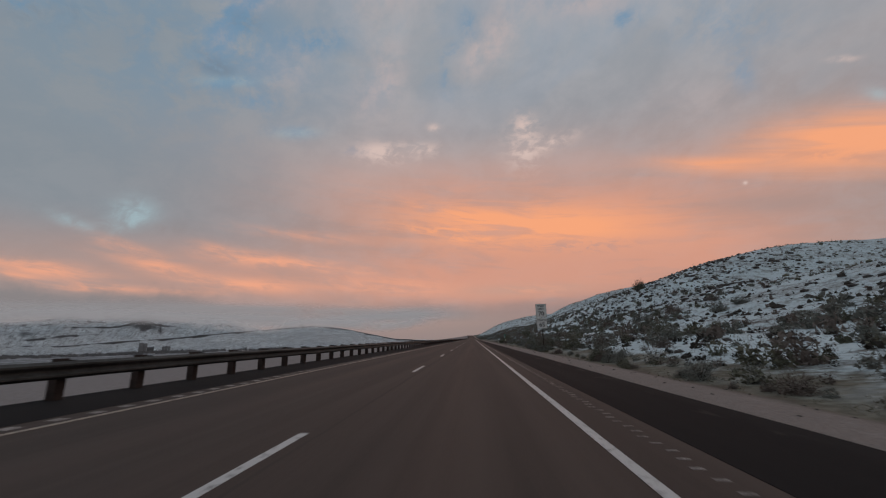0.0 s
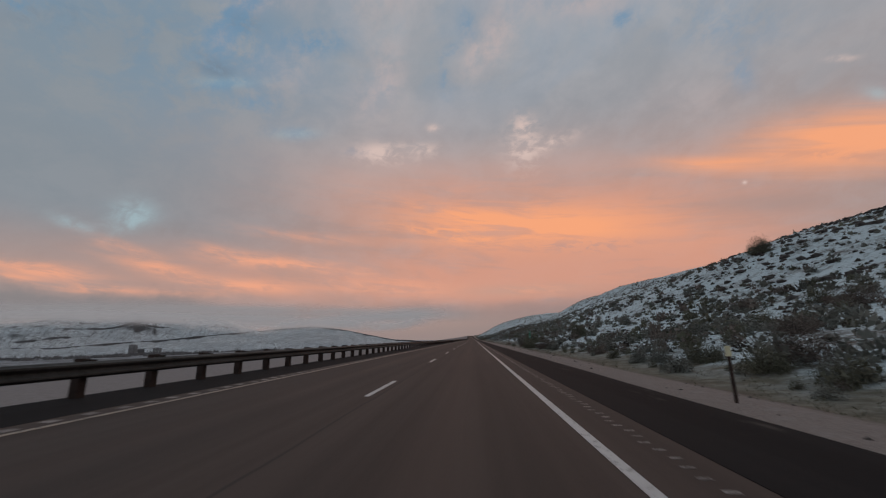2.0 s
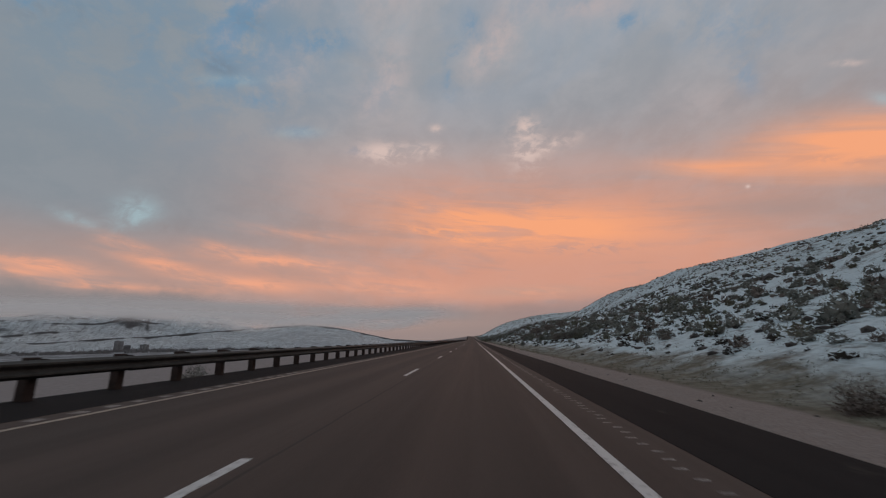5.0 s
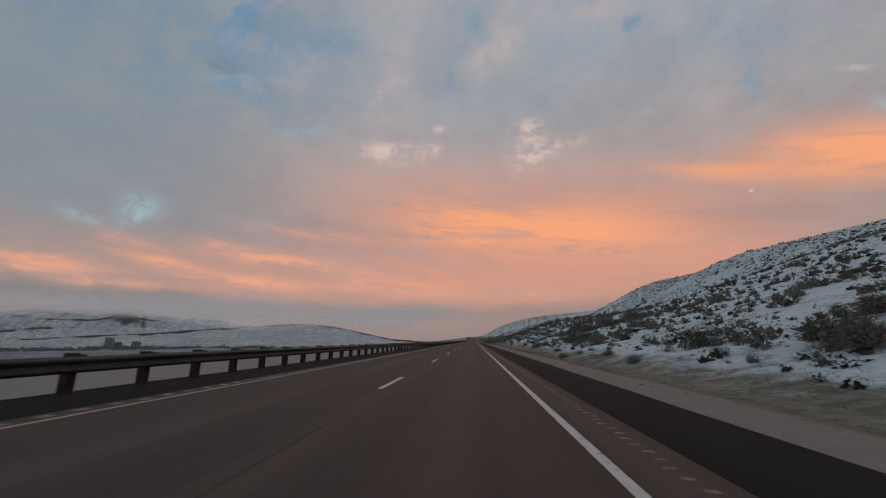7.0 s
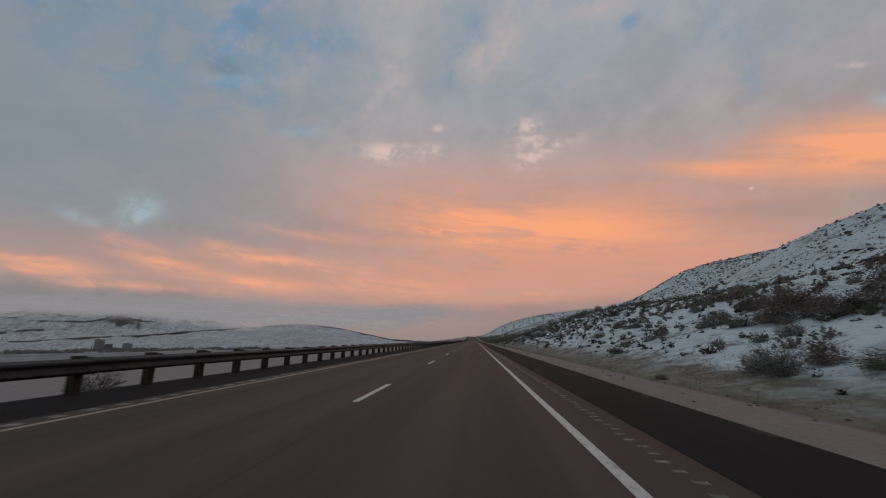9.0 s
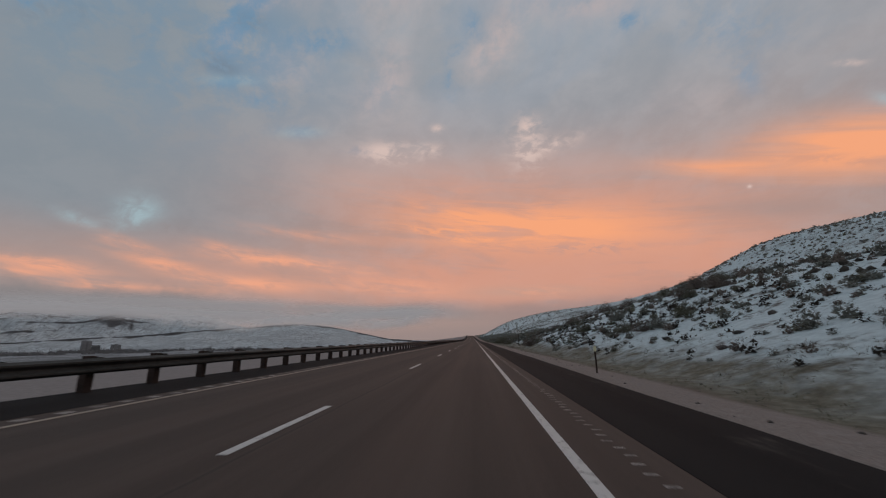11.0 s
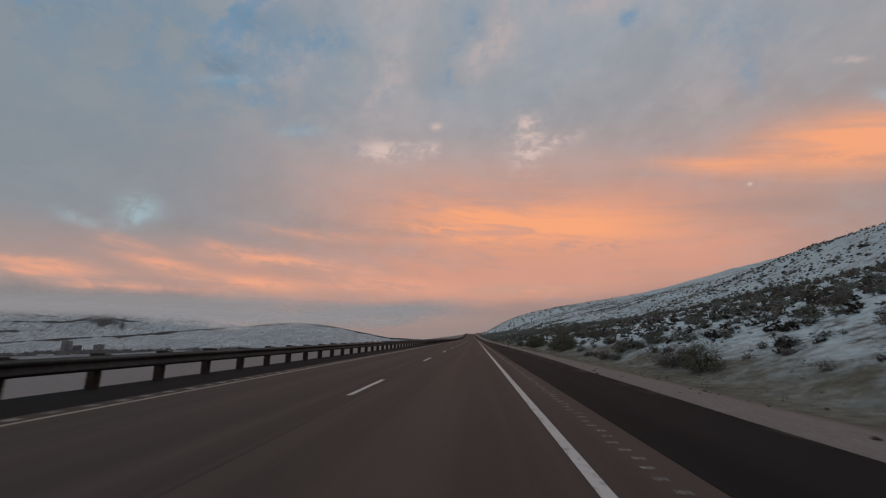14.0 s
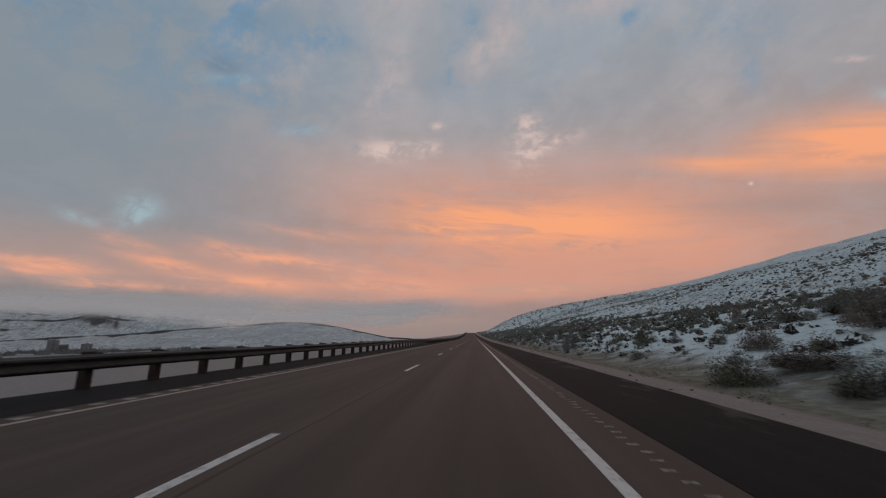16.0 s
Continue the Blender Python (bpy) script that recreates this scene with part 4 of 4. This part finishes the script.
def shrub(kind, i, x, y, wide, tall, label, group=""):
    """One bush: an empty at its foot with its stems and its foliage."""
    ob = new("shrub")
    ob.matrix_basis = pose(x, y, float(land(x, y)[0]) - 0.03, 0, 0, (x * 137 + y * 71) % 360)
    ob.scale = (wide, wide, tall)
    leaves, stems = SHAPES[kind, i % 4]
    under("foliage", leaves, ob)
    under("woody_stem", stems, ob)
    return tagged(ob, label, "shrub", group)


# the large bushes that stand out: x, y, width, height over the dome's own, kind
GREAT = ((7.5, 411.0, 3.0, 2.9, 0), (7.4, 427.5, 3.4, 2.6, 3), (8.4, 130.5, 3.6, 2.2, 2), (8.9, 124.2, 3.4, 2.9, 0), (14.0, 193.6, 4.0, 2.1, 1), (13.8, 197.6, 3.4, 1.9, 2),
         (13.4, 204.5, 3.2, 1.6, 0), (13.8, 112.5, 3.0, 3.2, 0), (7.6, 104.7, 2.9, 1.8, 2), (6.6, 110.4, 2.4, 1.7, 0), (53.0, 129.5, 5.0, 4.6, 0), (12.5, 243.2, 2.7, 2.1, 2),
         (13.5, 241.6, 2.6, 2.0, 0), (18.3, 448.3, 3.4, 1.9, 1), (9.0, 440.0, 3.0, 1.0, 2), (12.5, 340.0, 2.5, 1.5, 0), (15.4, 336.7, 2.2, 1.5, 1), (23.0, 330.0, 3.0, 1.8, 2))
for x, y, w, h, i in GREAT:
    shrub("giant", i, x, y, w, h, "large olive-green bush standing in patchy snow" if x > 12 else "large dark brush beside the gravel verge", "large bushes")
for x, y, w, h in ((18.9, 258.0, 4.0, 2.0), (21.0, 254.4, 4.2, 2.1), (24.0, 251.5, 4.0, 2.4), (16.5, 262.5, 3.0, 1.6), (18.5, 264.0, 4.0, 2.1), (19.5, 268.5, 3.6, 1.9), (17.8, 259.8, 3.6, 1.9), (23.2, 262.2, 4.0, 2.2), (26.2, 258.0, 4.0, 2.3), (20.5, 366.0, 4.2, 2.2), (22.5, 362.0, 4.0, 2.4), (18.5, 371.0, 3.2, 1.8), (16.9, 375.0, 2.6, 1.3), (14.6, 373.2, 2.0, 1.0), (21.6, 379.5, 2.8, 1.4), (25.6, 358.6, 3.6, 2.0), (6.9, 122.3, 1.5, 1.0), (9.6, 418.5, 1.9, 1.2)):
    shrub("great", 2, x, y, w, h, "broad dry brown brush on the snowy slope", "brown brush")
for x, y, w in ((-13.0, 52.8, 1.6), (-13.4, 59.0, 2.2), (-13.2, 250.0, 2.0), (-13.6, 152.0, 1.8), (-13.2, 240.5, 1.3)):
    shrub("sage", int(y), x, y, w, w * 0.85, "bare grey-brown bush behind the guardrail", "bushes behind the guardrail")


CRESTED = ((29.0, 346.8, 3.0), (26.0, 347.5, 2.2), (32.0, 345.5, 3.0), (31.0, 342.6, 2.6), (24.0, 338.5, 2.4), (27.0, 340.5, 3.0), (28.2, 337.8, 2.3), (36.0, 347.2, 2.6), (40.3, 348.5, 3.1), (44.5, 349.3, 2.9),
           (48.0, 350.5, 2.6), (27.2, 355.3, 1.9), (15.5, 322.0, 2.0), (8.7, 252.4, 2.2), (10.1, 252.2, 1.6), (9.8, 250.0, 1.5), (8.0, 211.6, 1.2), (7.2, 49.6, 2.0), (8.6, 51.4, 2.4), (6.9, 52.8, 1.8), (8.2, 54.6, 2.2), (6.8, 56.0, 1.8), (7.6, 58.6, 1.9), (9.0, 57.0, 2.1), (7.0, 117.3, 2.0), (6.9, 113.2, 2.2), (7.9, 355.4, 2.7), (9.1, 356.2, 2.2), (9.3, 364.4, 1.7), (9.5, 361.9, 1.6), (6.8, 439.8, 2.2), (7.8, 436.8, 1.8), (14.0, 442.8, 2.8), (7.8, 120.4, 2.2), (8.4, 127.0, 2.4))
for i, (x, y, w) in enumerate(CRESTED):
    shrub("great", (0, 1, 2)[i % 3], x, y, w, w * (0.62 + 0.06 * (i % 3)), "dark rounded bush on the crest of the snowy slope" if x > 20 else "dark rounded bush in thin snow beside the verge", "large bushes")


# bushes that stand by themselves, stretch by stretch: x, y, width
BRUSH_BANK = ((8.4, 66.2, 1.6), (8.2, 68.7, 1.9), (9.9, 69.0, 2.3), (6.9, 71.7, 1.5), (9.1, 73.2, 2.0), (14.7, 75.6, 2.3), (8.2, 75.9, 1.6), 
    (20.2, 85.5, 2.8), (27.1, 86.0, 2.6), (16.2, 86.9, 2.3), (28.9, 90.7, 2.8), (10.7, 108.7, 1.3), (8.1, 109.9, 0.9), (9.3, 112.3, 0.9), (11.2, 113.3, 0.9), (22.9, 118.8, 2.6),
    (10.2, 119.5, 2.2), (16.5, 122.6, 2.2), (7.9, 130.0, 2.8), (6.2, 130.1, 1.1), (11.8, 131.4, 1.2), (17.5, 131.4, 0.8), (16.6, 142.5, 1.9), (6.5, 144.1, 1.4), (30.8, 146.0, 2.3),
    (11.0, 147.1, 1.5), (14.3, 148.0, 1.9))
BRUSH_OPEN = ((33.8, 154.0, 2.8), (13.1, 190.3, 2.1), (13.1, 192.7, 2.0), (13.3, 196.5, 2.0), (21.3, 197.5, 1.0), (12.7, 202.5, 2.8), (19.0, 202.6, 2.1), (18.2, 203.4, 1.5), (17.2, 206.7, 1.9),
    (25.0, 211.2, 1.9), (12.2, 211.4, 2.6), (6.6, 223.8, 1.1), (8.3, 224.5, 0.7), (9.5, 225.2, 0.8), (14.6, 231.0, 2.5), (11.9, 231.2, 2.6))
BRUSH_BANDS = ((16.7, 234.3, 1.6), (8.5, 235.3, 1.5), (19.0, 235.9, 2.2), (13.9, 238.6, 2.0), (19.1, 239.0, 2.6), (12.0, 239.0, 2.0), (12.3, 245.8, 2.6), (8.5, 251.8, 0.8), (9.0, 253.6, 1.4),
    (6.0, 254.7, 0.7), (18.2, 255.6, 2.8), (14.2, 258.8, 1.6), (13.0, 259.3, 0.9), (18.7, 262.3, 2.0), (16.4, 263.4, 1.3), (15.3, 263.8, 1.5), (19.3, 264.9, 2.6), (15.5, 267.4, 2.4),
    (8.8, 267.6, 1.4), (19.1, 268.2, 2.1), (17.9, 269.9, 1.2), (12.7, 284.2, 1.9))
BRUSH_CREST = ((12.0, 321.9, 2.1), (12.6, 320.6, 1.9), (11.9, 325.7, 1.9), (20.9, 332.6, 2.8), (43.6, 368.2, 2.8), (20.0, 329.6, 1.8), (59.4, 373.1, 2.8), (53.5, 360.3, 2.8),
    (14.5, 319.9, 1.0), (16.5, 323.2, 1.1), (17.8, 323.8, 1.2), (9.9, 320.1, 0.6), (12.2, 331.8, 1.4), (17.8, 338.8, 1.5), (16.6, 325.5, 1.3), (9.9, 315.7, 0.7),
    (9.3, 317.4, 0.5), (24.0, 343.0, 2.4), (24.5, 336.5, 2.6), (26.0, 349.0, 1.8))
BRUSH_PARKING = ((11.2, 373.8, 1.5), (10.9, 370.5, 1.7), (12.5, 370.4, 1.0), (14.5, 373.9, 1.1), (16.7, 378.3, 2.2), (20.3, 381.2, 1.8), (21.0, 379.5, 2.7), (19.7, 376.7, 2.3),
    (10.1, 379.0, 2.0), (8.3, 398.0, 1.3), (11.4, 384.2, 1.2), (9.4, 370.5, 1.0), (7.9, 364.9, 0.8), (6.1, 366.5, 0.7), (9.4, 403.5, 1.2), (16.3, 380.8, 1.4),
    (10.0, 375.1, 1.1), (15.3, 381.8, 1.5))
BRUSH_START = ((8.8, 42.3, 2.8), (6.1, 36.6, 1.4), (32.9, 84.4, 2.8), (6.7, 48.1, 2.5), (6.6, 39.0, 0.8), (14.2, 45.9, 1.4), (23.9, 59.8, 2.4),
    (32.1, 67.6, 2.8), (29.2, 75.3, 2.8), (6.0, 46.4, 1.2), (32.9, 70.3, 2.8), (13.9, 31.9, 2.1), (17.3, 41.6, 2.8), (41.1, 71.6, 2.8), (36.0, 57.0, 2.8),
    (32.3, 74.3, 2.8), (27.7, 85.8, 2.8), (7.7, 25.8, 1.2), (18.6, 35.1, 1.6), (10.9, 27.0, 1.5), (31.8, 55.2, 2.8))
BRUSH_SLOPE = ((9.2, 399.9, 1.4), (9.5, 403.2, 1.3), (9.1, 398.1, 1.1), (9.2, 397.0, 0.8), (11.0, 400.9, 0.7), (10.5, 398.9, 0.8), (15.9, 403.2, 1.3), (7.2, 397.8, 1.2),
    (7.4, 396.4, 1.1), (7.3, 401.8, 1.0), (7.4, 400.4, 0.9), (7.7, 405.3, 1.0), (11.9, 415.3, 2.6), (19.6, 418.4, 1.9), (12.5, 400.8, 0.9))
BRUSH_SIGN = ((22.2, 306.2, 2.8), (9.5, 328.8, 1.1), (7.7, 333.8, 1.2), (14.1, 334.7, 1.0), (12.8, 334.9, 1.0), (9.7, 335.9, 1.2), (16.1, 338.0, 1.0), (12.8, 340.4, 1.3), (16.4, 340.9, 1.2),
    (15.6, 353.0, 2.0), (7.9, 355.9, 1.8))
BRUSH_END = ((9.9, 386.4, 1.0), (7.4, 387.2, 1.9), (7.6, 389.8, 2.2), (9.0, 391.0, 1.3), (13.1, 389.3, 1.3), (14.7, 389.8, 1.3), (13.3, 391.9, 1.3), (10.1, 396.9, 1.8),
    (12.1, 412.7, 2.2), (8.1, 420.4, 1.3), (12.1, 421.4, 1.4), (10.1, 422.1, 1.7), (13.8, 426.5, 1.4), (7.4, 436.9, 1.0), (14.1, 439.2, 2.4), (8.6, 443.0, 0.9),
    (10.8, 441.7, 1.2), (10.8, 444.7, 1.9), (15.3, 445.2, 1.6), (11.2, 448.4, 1.1), (15.8, 449.3, 1.5), (7.9, 450.3, 1.0), (13.3, 450.8, 1.4), (11.7, 453.6, 1.1), (17.4, 453.9, 1.4),
    (11.2, 456.9, 2.1), (26.7, 473.0, 1.6), (10.0, 473.1, 2.8))
for i, (x, y, w) in enumerate(BRUSH_BANK + BRUSH_OPEN + BRUSH_BANDS + BRUSH_CREST + BRUSH_PARKING + BRUSH_START + BRUSH_SLOPE + BRUSH_SIGN + BRUSH_END):
    kind = ("sage", "olive", "brown")[i % 3]
    shrub(kind if w < 1.6 else "great", i if w < 1.6 else (1, 0, 2)[i % 3], x, y, w, w * (0.58 + 0.08 * (i % 4)), KINDS[kind][2] + (" at the edge of the gravel verge" if x < 9.5 else " rooted in patchy snow"), "roadside shrubs")


def scatter(n, x0, x1, y0, y1):
    return rng.uniform(x0, x1, n), rng.uniform(y0, y1, n)


def thickness(x, y):
    """Shrubs to the square metre: a brushy bank at first, then open snowy slopes with thickets and bands of brush."""
    thicket = rough_land(x, y, 22, 3, 41)
    early = 1 - smooth(y, 100, 138)
    hedge = early * smooth(y, 2, 9) * (1 - 0.75 * smooth(y, 25, 31) * (1 - smooth(y, 43, 48))) * smooth(x - 1.6 * smooth(y, 52, 72), 5.3, 5.9) * (1 - smooth(x, 8.6, 11.0)) * np.clip(1.2 - 0.3 * smooth(y, 50, 66) + 1.3 * rough_land(x, y, 5, 2, 44), 0, 1.2)
    bank = early * smooth(x, 8.0, 11.0) * (1 - 0.55 * smooth(x, 40, 70)) * np.clip(0.34 + 1.1 * rough_land(x, y, 9, 3, 46), 0.04, 1)
    slope = (1 - early) * smooth(x, 8.5, 13.0) * (0.13 + 0.05 * smooth(y, 150, 180) * (1 - smooth(y, 225, 260)) + (1.1 - 0.6 * smooth(y, 290, 330)) * np.clip(thicket + 0.05, 0, 1))
    line = np.interp(x, (14, 17, 24, 34, 46), (268, 262, 251, 238, 222))
    slope = slope + 0.7 * np.exp(-((y - line) / 3.5) ** 2) * smooth(x, 13, 16) + 0.35 * np.exp(-((y - 236) ** 2 + (x - 15) ** 2) / 14.0)
    late = smooth(y, 290, 330) * smooth(x, 7.5, 10.0) * (0.28 + 0.10 * smooth(y, 372, 400) * (1 - smooth(y, 422, 442)) - 0.06 * smooth(y, 430, 450))
    last = smooth(y, 452, 470) * smooth(x, 6.2, 7.2) * (1 - smooth(x, 10, 14)) * 0.5
    open_snow = 1 - 0.75 * smooth(y, 99, 104) * (1 - smooth(y, 120, 126)) * smooth(x, 7.5, 8.5) * (1 - smooth(x, 20, 26))
    open_snow = open_snow * (1 - 0.7 * smooth(x, 10.5, 12.5) * (1 - smooth(x, 22, 27)) * smooth(y, 50, 54) * (1 - smooth(y, 68, 74)))
    open_snow = open_snow * (1 - 0.6 * smooth(x, 8.0, 9.5) * (1 - smooth(x, 18, 24)) * smooth(y, 6, 10) * (1 - smooth(y, 26, 32)))
    return np.clip(last + (hedge + bank) * open_snow + slope + late, 0, 1.2)


px, py = scatter(21000, 5.2, 32, -6, 590)
keep = rng.uniform(0, 1.3, len(px)) < thickness(px, py)
px, py = px[keep], py[keep]
size = np.clip(rng.lognormal(-0.12, 0.38, len(px)), 0.4, 2.0) * np.where((py > 290) & (px > 9), 0.64, 1.0) * np.where(px < 9.0, 0.74, np.where(py < 130, 1.25, 1.12))
qx, qy = scatter(30000, 32, 130, -6, 800)
keep = rng.uniform(0, 1.0, len(qx)) < (thickness(qx, qy) + 0.08) * np.clip(0.9 + 2.2 * rough_land(qx, qy, 15, 2, 47), 0, 2) * np.where(qy < 150, 1.7, 1.0 + 0.6 * smooth(qy, 370, 410) * (1 - smooth(qy, 640, 700)))
px, py = np.concatenate([px, qx[keep]]), np.concatenate([py, qy[keep]])
size = np.concatenate([size, np.clip(rng.lognormal(-0.1, 0.38, keep.sum()), 0.4, 2.0) * np.where(qx[keep] > 55, 0.78, 1.1)])
order = np.argsort(px + 0.02 * np.abs(py - 220))
near, rest = order[:110], order[110:]
for k in near:
    x, y, w = float(px[k]), float(py[k]), float(size[k])
    pick = rng.uniform()
    kind = "sage" if pick < 0.45 else "brown" if pick < 0.7 else "olive"
    where = "at the edge of the gravel verge" if x < 9.5 else "rooted in patchy snow"
    shrub(kind, int(rng.integers(4)), x, y, w, w * float(rng.uniform(0.65, 1.05)), KINDS[kind][2] + " " + where, "roadside shrubs")


def far_shrubs(name, xs, ys, sizes, per, mat, length, label, slim=0.25, inner=None, thick=0.95):
    """Shrubs too many to count, as one mesh."""
    z = land(xs, ys)
    shapes = [kites(rng, per, 0.5, 0.62, length, length * slim, 0.55) for k in range(12)]
    if inner:
        shapes = [np.concatenate([dome(rng, *inner, 0.33, 0.47, 0.34) if isinstance(inner, tuple) else heart(rng, inner, 0.36, 0.46, length, length * thick), q]) for q in shapes]
    out = np.empty((len(xs), len(shapes[0]), 4, 3))
    for k in range(len(xs)):
        a = rng.uniform(0, 6.283)
        c, s = math.cos(a), math.sin(a)
        q = shapes[k % 12] @ np.array(((c, s, 0), (-s, c, 0), (0, 0, 1.0))) * (sizes[k], sizes[k], sizes[k] * rng.uniform(0.7, 1.2))
        out[k] = q + (xs[k] + bend(ys[k]), ys[k], z[k] - 0.03)
    make = quads_mesh if isinstance(inner, tuple) else leaf_mesh
    ob = new(name, make(name, out.reshape(-1, 4, 3), mat))
    return tagged(ob, label, "shrubs", kind="stuff")


pick = rng.uniform(0, 1, len(rest))
for x0, x1, per, inner, length, full in ((0, 13, 90, 100, 0.110, 0.95), (13, 32, 36, 66, 0.150, 1.1), (32, 58, 8, 28, 0.235, 1.15), (58, 200, 4, (5, 2), 0.30, 1.0)):
    for lo, hi, mat, words in ((0, 0.5, M_SAGE, "grey-green sagebrush"), (0.5, 0.78, M_BROWN, "dry brown brush"), (0.78, 1.01, M_OLIVE, "olive brush")):
        k = rest[(pick >= lo) & (pick < hi) & (px[rest] >= x0) & (px[rest] < x1)]
        far_shrubs("hill_shrubs", px[k], py[k], size[k], per, mat, length, "scattered " + words + " over the snowy hillside", 0.17 if x0 < 32 else 0.26, inner, full)
fx, fy = scatter(1200, 8, 190, 800, 1500)
nx, ny = scatter(1000, 6.5, 34, 570, 820)
fx, fy = np.concatenate([fx, nx]), np.concatenate([fy, ny])
far_shrubs("distant_shrubs", fx, fy, np.clip(rng.lognormal(0.5, 0.4, len(fx)), 0.8, 4) * np.where(fy < 820, 0.75, 1.0), 6, M_SAGE, 0.5, "dark brush on the far snowy slopes", 0.3, (5, 2))

# dark tufts that poke through the snow
for x0, x1, n, per, inner in ((6.5, 20, 11500, 8, 20), (20, 60, 13500, 2, (4, 2))):
    tx, ty = scatter(n, x0, x1, -6, 600)
    keep = rng.uniform(0, 1, len(tx)) < (0.3 + 0.9 * np.clip(rough_land(tx, ty, 9, 3, 51) + 0.1, 0, 1)) * smooth(tx, 7.0, 11) * (0.7 + 0.5 * smooth(ty, 290, 340))
    tx, ty = tx[keep], ty[keep]
    far_shrubs("snow_tufts", tx, ty, np.clip(rng.lognormal(-0.68, 0.45, len(tx)), 0.22, 1.15), per, M_TUFT, 0.40 if x0 > 10 else 0.21, "small dark tufts poking through thin snow", 0.16, inner, 1.0)

# straw grass on the verge and in the ditch
gx, gy = scatter(11000, 4.9, 11.0, -4, 540)
keep = rng.uniform(0, 1, len(gx)) < np.clip(0.35 + rough_land(gx, gy, 4, 2, 61), 0, 1)
gx, gy = gx[keep], gy[keep]
far_shrubs("verge_grass", gx, gy, rng.uniform(0.20, 0.48, len(gx)), 12, M_GRASS, 0.30, "dry grey-green grass on the gravel verge", 0.16)


def stones(name, xs, ys, sizes, label):
    """Loose angular rocks as one mesh."""
    bm = bmesh.new()
    bmesh.ops.create_icosphere(bm, subdivisions=1, radius=1)
    base = np.array([q.co[:] for q in bm.verts])
    tri = np.array([[q.index for q in face.verts] for face in bm.faces])
    bm.free()
    z = land(xs, ys)
    v, f = [], []
    for k in range(len(xs)):
        q = base * rng.uniform(0.65, 1.25, (len(base), 1)) * (sizes[k], sizes[k] * rng.uniform(0.7, 1.3), sizes[k] * rng.uniform(0.45, 0.7))
        f.append(tri + len(v) * len(base))
        v.append(q + (xs[k], ys[k], z[k] + 0.05 * sizes[k]))
    ob = new(name, mesh(name, np.concatenate(v).tolist(), np.concatenate(f).tolist(), M_ROCK))
    return tagged(ob, label, "rocks", kind="stuff")


rx, ry = scatter(17000, 9, 110, -5, 700)
keep = rng.uniform(0, 1, len(rx)) < np.clip(1.6 * rough_land(rx, ry, 13, 3, 71) + 0.5 * smooth(rx, 20, 45), 0, 1)
stones("hill_rocks", rx[keep], ry[keep], np.clip(rng.lognormal(-1.35, 0.55, keep.sum()) * (1 + 0.5 * (1 - smooth(ry[keep], 120, 190))), 0.1, np.where(rx[keep] < 30, 0.30, 0.9)), "dark angular rocks strewn over the snowy hillside")
rx, ry = scatter(700, 3.2, 6.5, -5, 480)
stones("verge_stones", rx, ry, rng.uniform(0.02, 0.06, 700), "small loose stones on the gravel verge")

# ---------------------------------------------------------------- far side of the valley
def polar(az, r):
    return r * math.sin(radians(az)), r * math.cos(radians(az))


def silo(wide, tall, sides=20):
    """A round bin with a shallow cone roof and a small head house on top."""
    v, f, n = [], [], sides
    for z, w in ((-6, 1), (tall * 0.92, 1), (tall * 0.93, 1.03), (tall * 0.95, 1.03), (tall, 0.35), (tall, 0.0)):
        v += [(wide / 2 * w * math.cos(6.283 * k / n), wide / 2 * w * math.sin(6.283 * k / n), z) for k in range(n)]
    for j in range(5):
        f += [(j * n + k, j * n + (k + 1) % n, (j + 1) * n + (k + 1) % n, (j + 1) * n + k) for k in range(n)]
    return mesh("bin", v, f, M_CONCRETE)


def works(az, r, bins, hall, label):
    """A group of bins with a lower hall beside it, on the valley floor."""
    x, y = polar(az, r)
    ob = new("storage_silo")
    ob.matrix_basis = pose(x, 54 + y, -34, 0, 0, -az)
    for at, wide, tall in bins:
        under("bin", silo(wide, tall), ob, (at, 0, 0))
    if hall:
        at, wide, tall = hall
        bv, bf = block(wide / 2, 9, -6, tall, 0.5)
        bv += [(-wide / 2, -9, tall), (wide / 2, -9, tall), (wide / 2, 9, tall), (-wide / 2, 9, tall), (-wide / 2, 0, tall + 4), (wide / 2, 0, tall + 4)]
        k = len(bv) - 6
        bf += [(k, k + 1, k + 5, k + 4), (k + 3, k + 4, k + 5, k + 2), (k, k + 4, k + 3), (k + 1, k + 2, k + 5)]
        under("hall", mesh("hall", bv, bf, M_HALL), ob, (at, 6, 0), 0, "darker low hall")
    return tagged(ob, label, "silo", "silos in the valley")


works(-42.4, 2350, ((-7, 20, 49), (8, 17, 46)), (30, 26, 24), "tall grey storage silos beside a low hall across the valley")
works(-40.15, 2380, ((-12, 11, 30), (0, 12, 32), (12, 11, 29)), None, "row of three short grey storage silos across the valley")


def groves():
    n = 1600
    az, r = rng.uniform(-62, -24, n), rng.uniform(1850, 2300, n)
    keep = rough_land(az, r / 60, 3.0, 3, 81) > -0.02
    az, r = np.radians(az[keep]), r[keep]
    x, y = r * np.sin(az), r * np.cos(az)
    tall = rng.uniform(6, 17, len(x))
    out = []
    for k in range(len(x)):
        out.append(np.concatenate([dome(rng, 6, 3, 0.55, 0.8), kites(rng, 12, 0.7, 1.0, 0.30, 0.12, 0.6)]) * (tall[k] * 0.9, tall[k] * 0.9, tall[k]) + (x[k], y[k], -34))
    ob = new("far_grove", quads_mesh("far_grove", np.concatenate(out), M_GROVE))
    return tagged(ob, "distant belt of bare grey trees on the valley floor", "trees", kind="stuff")


groves()
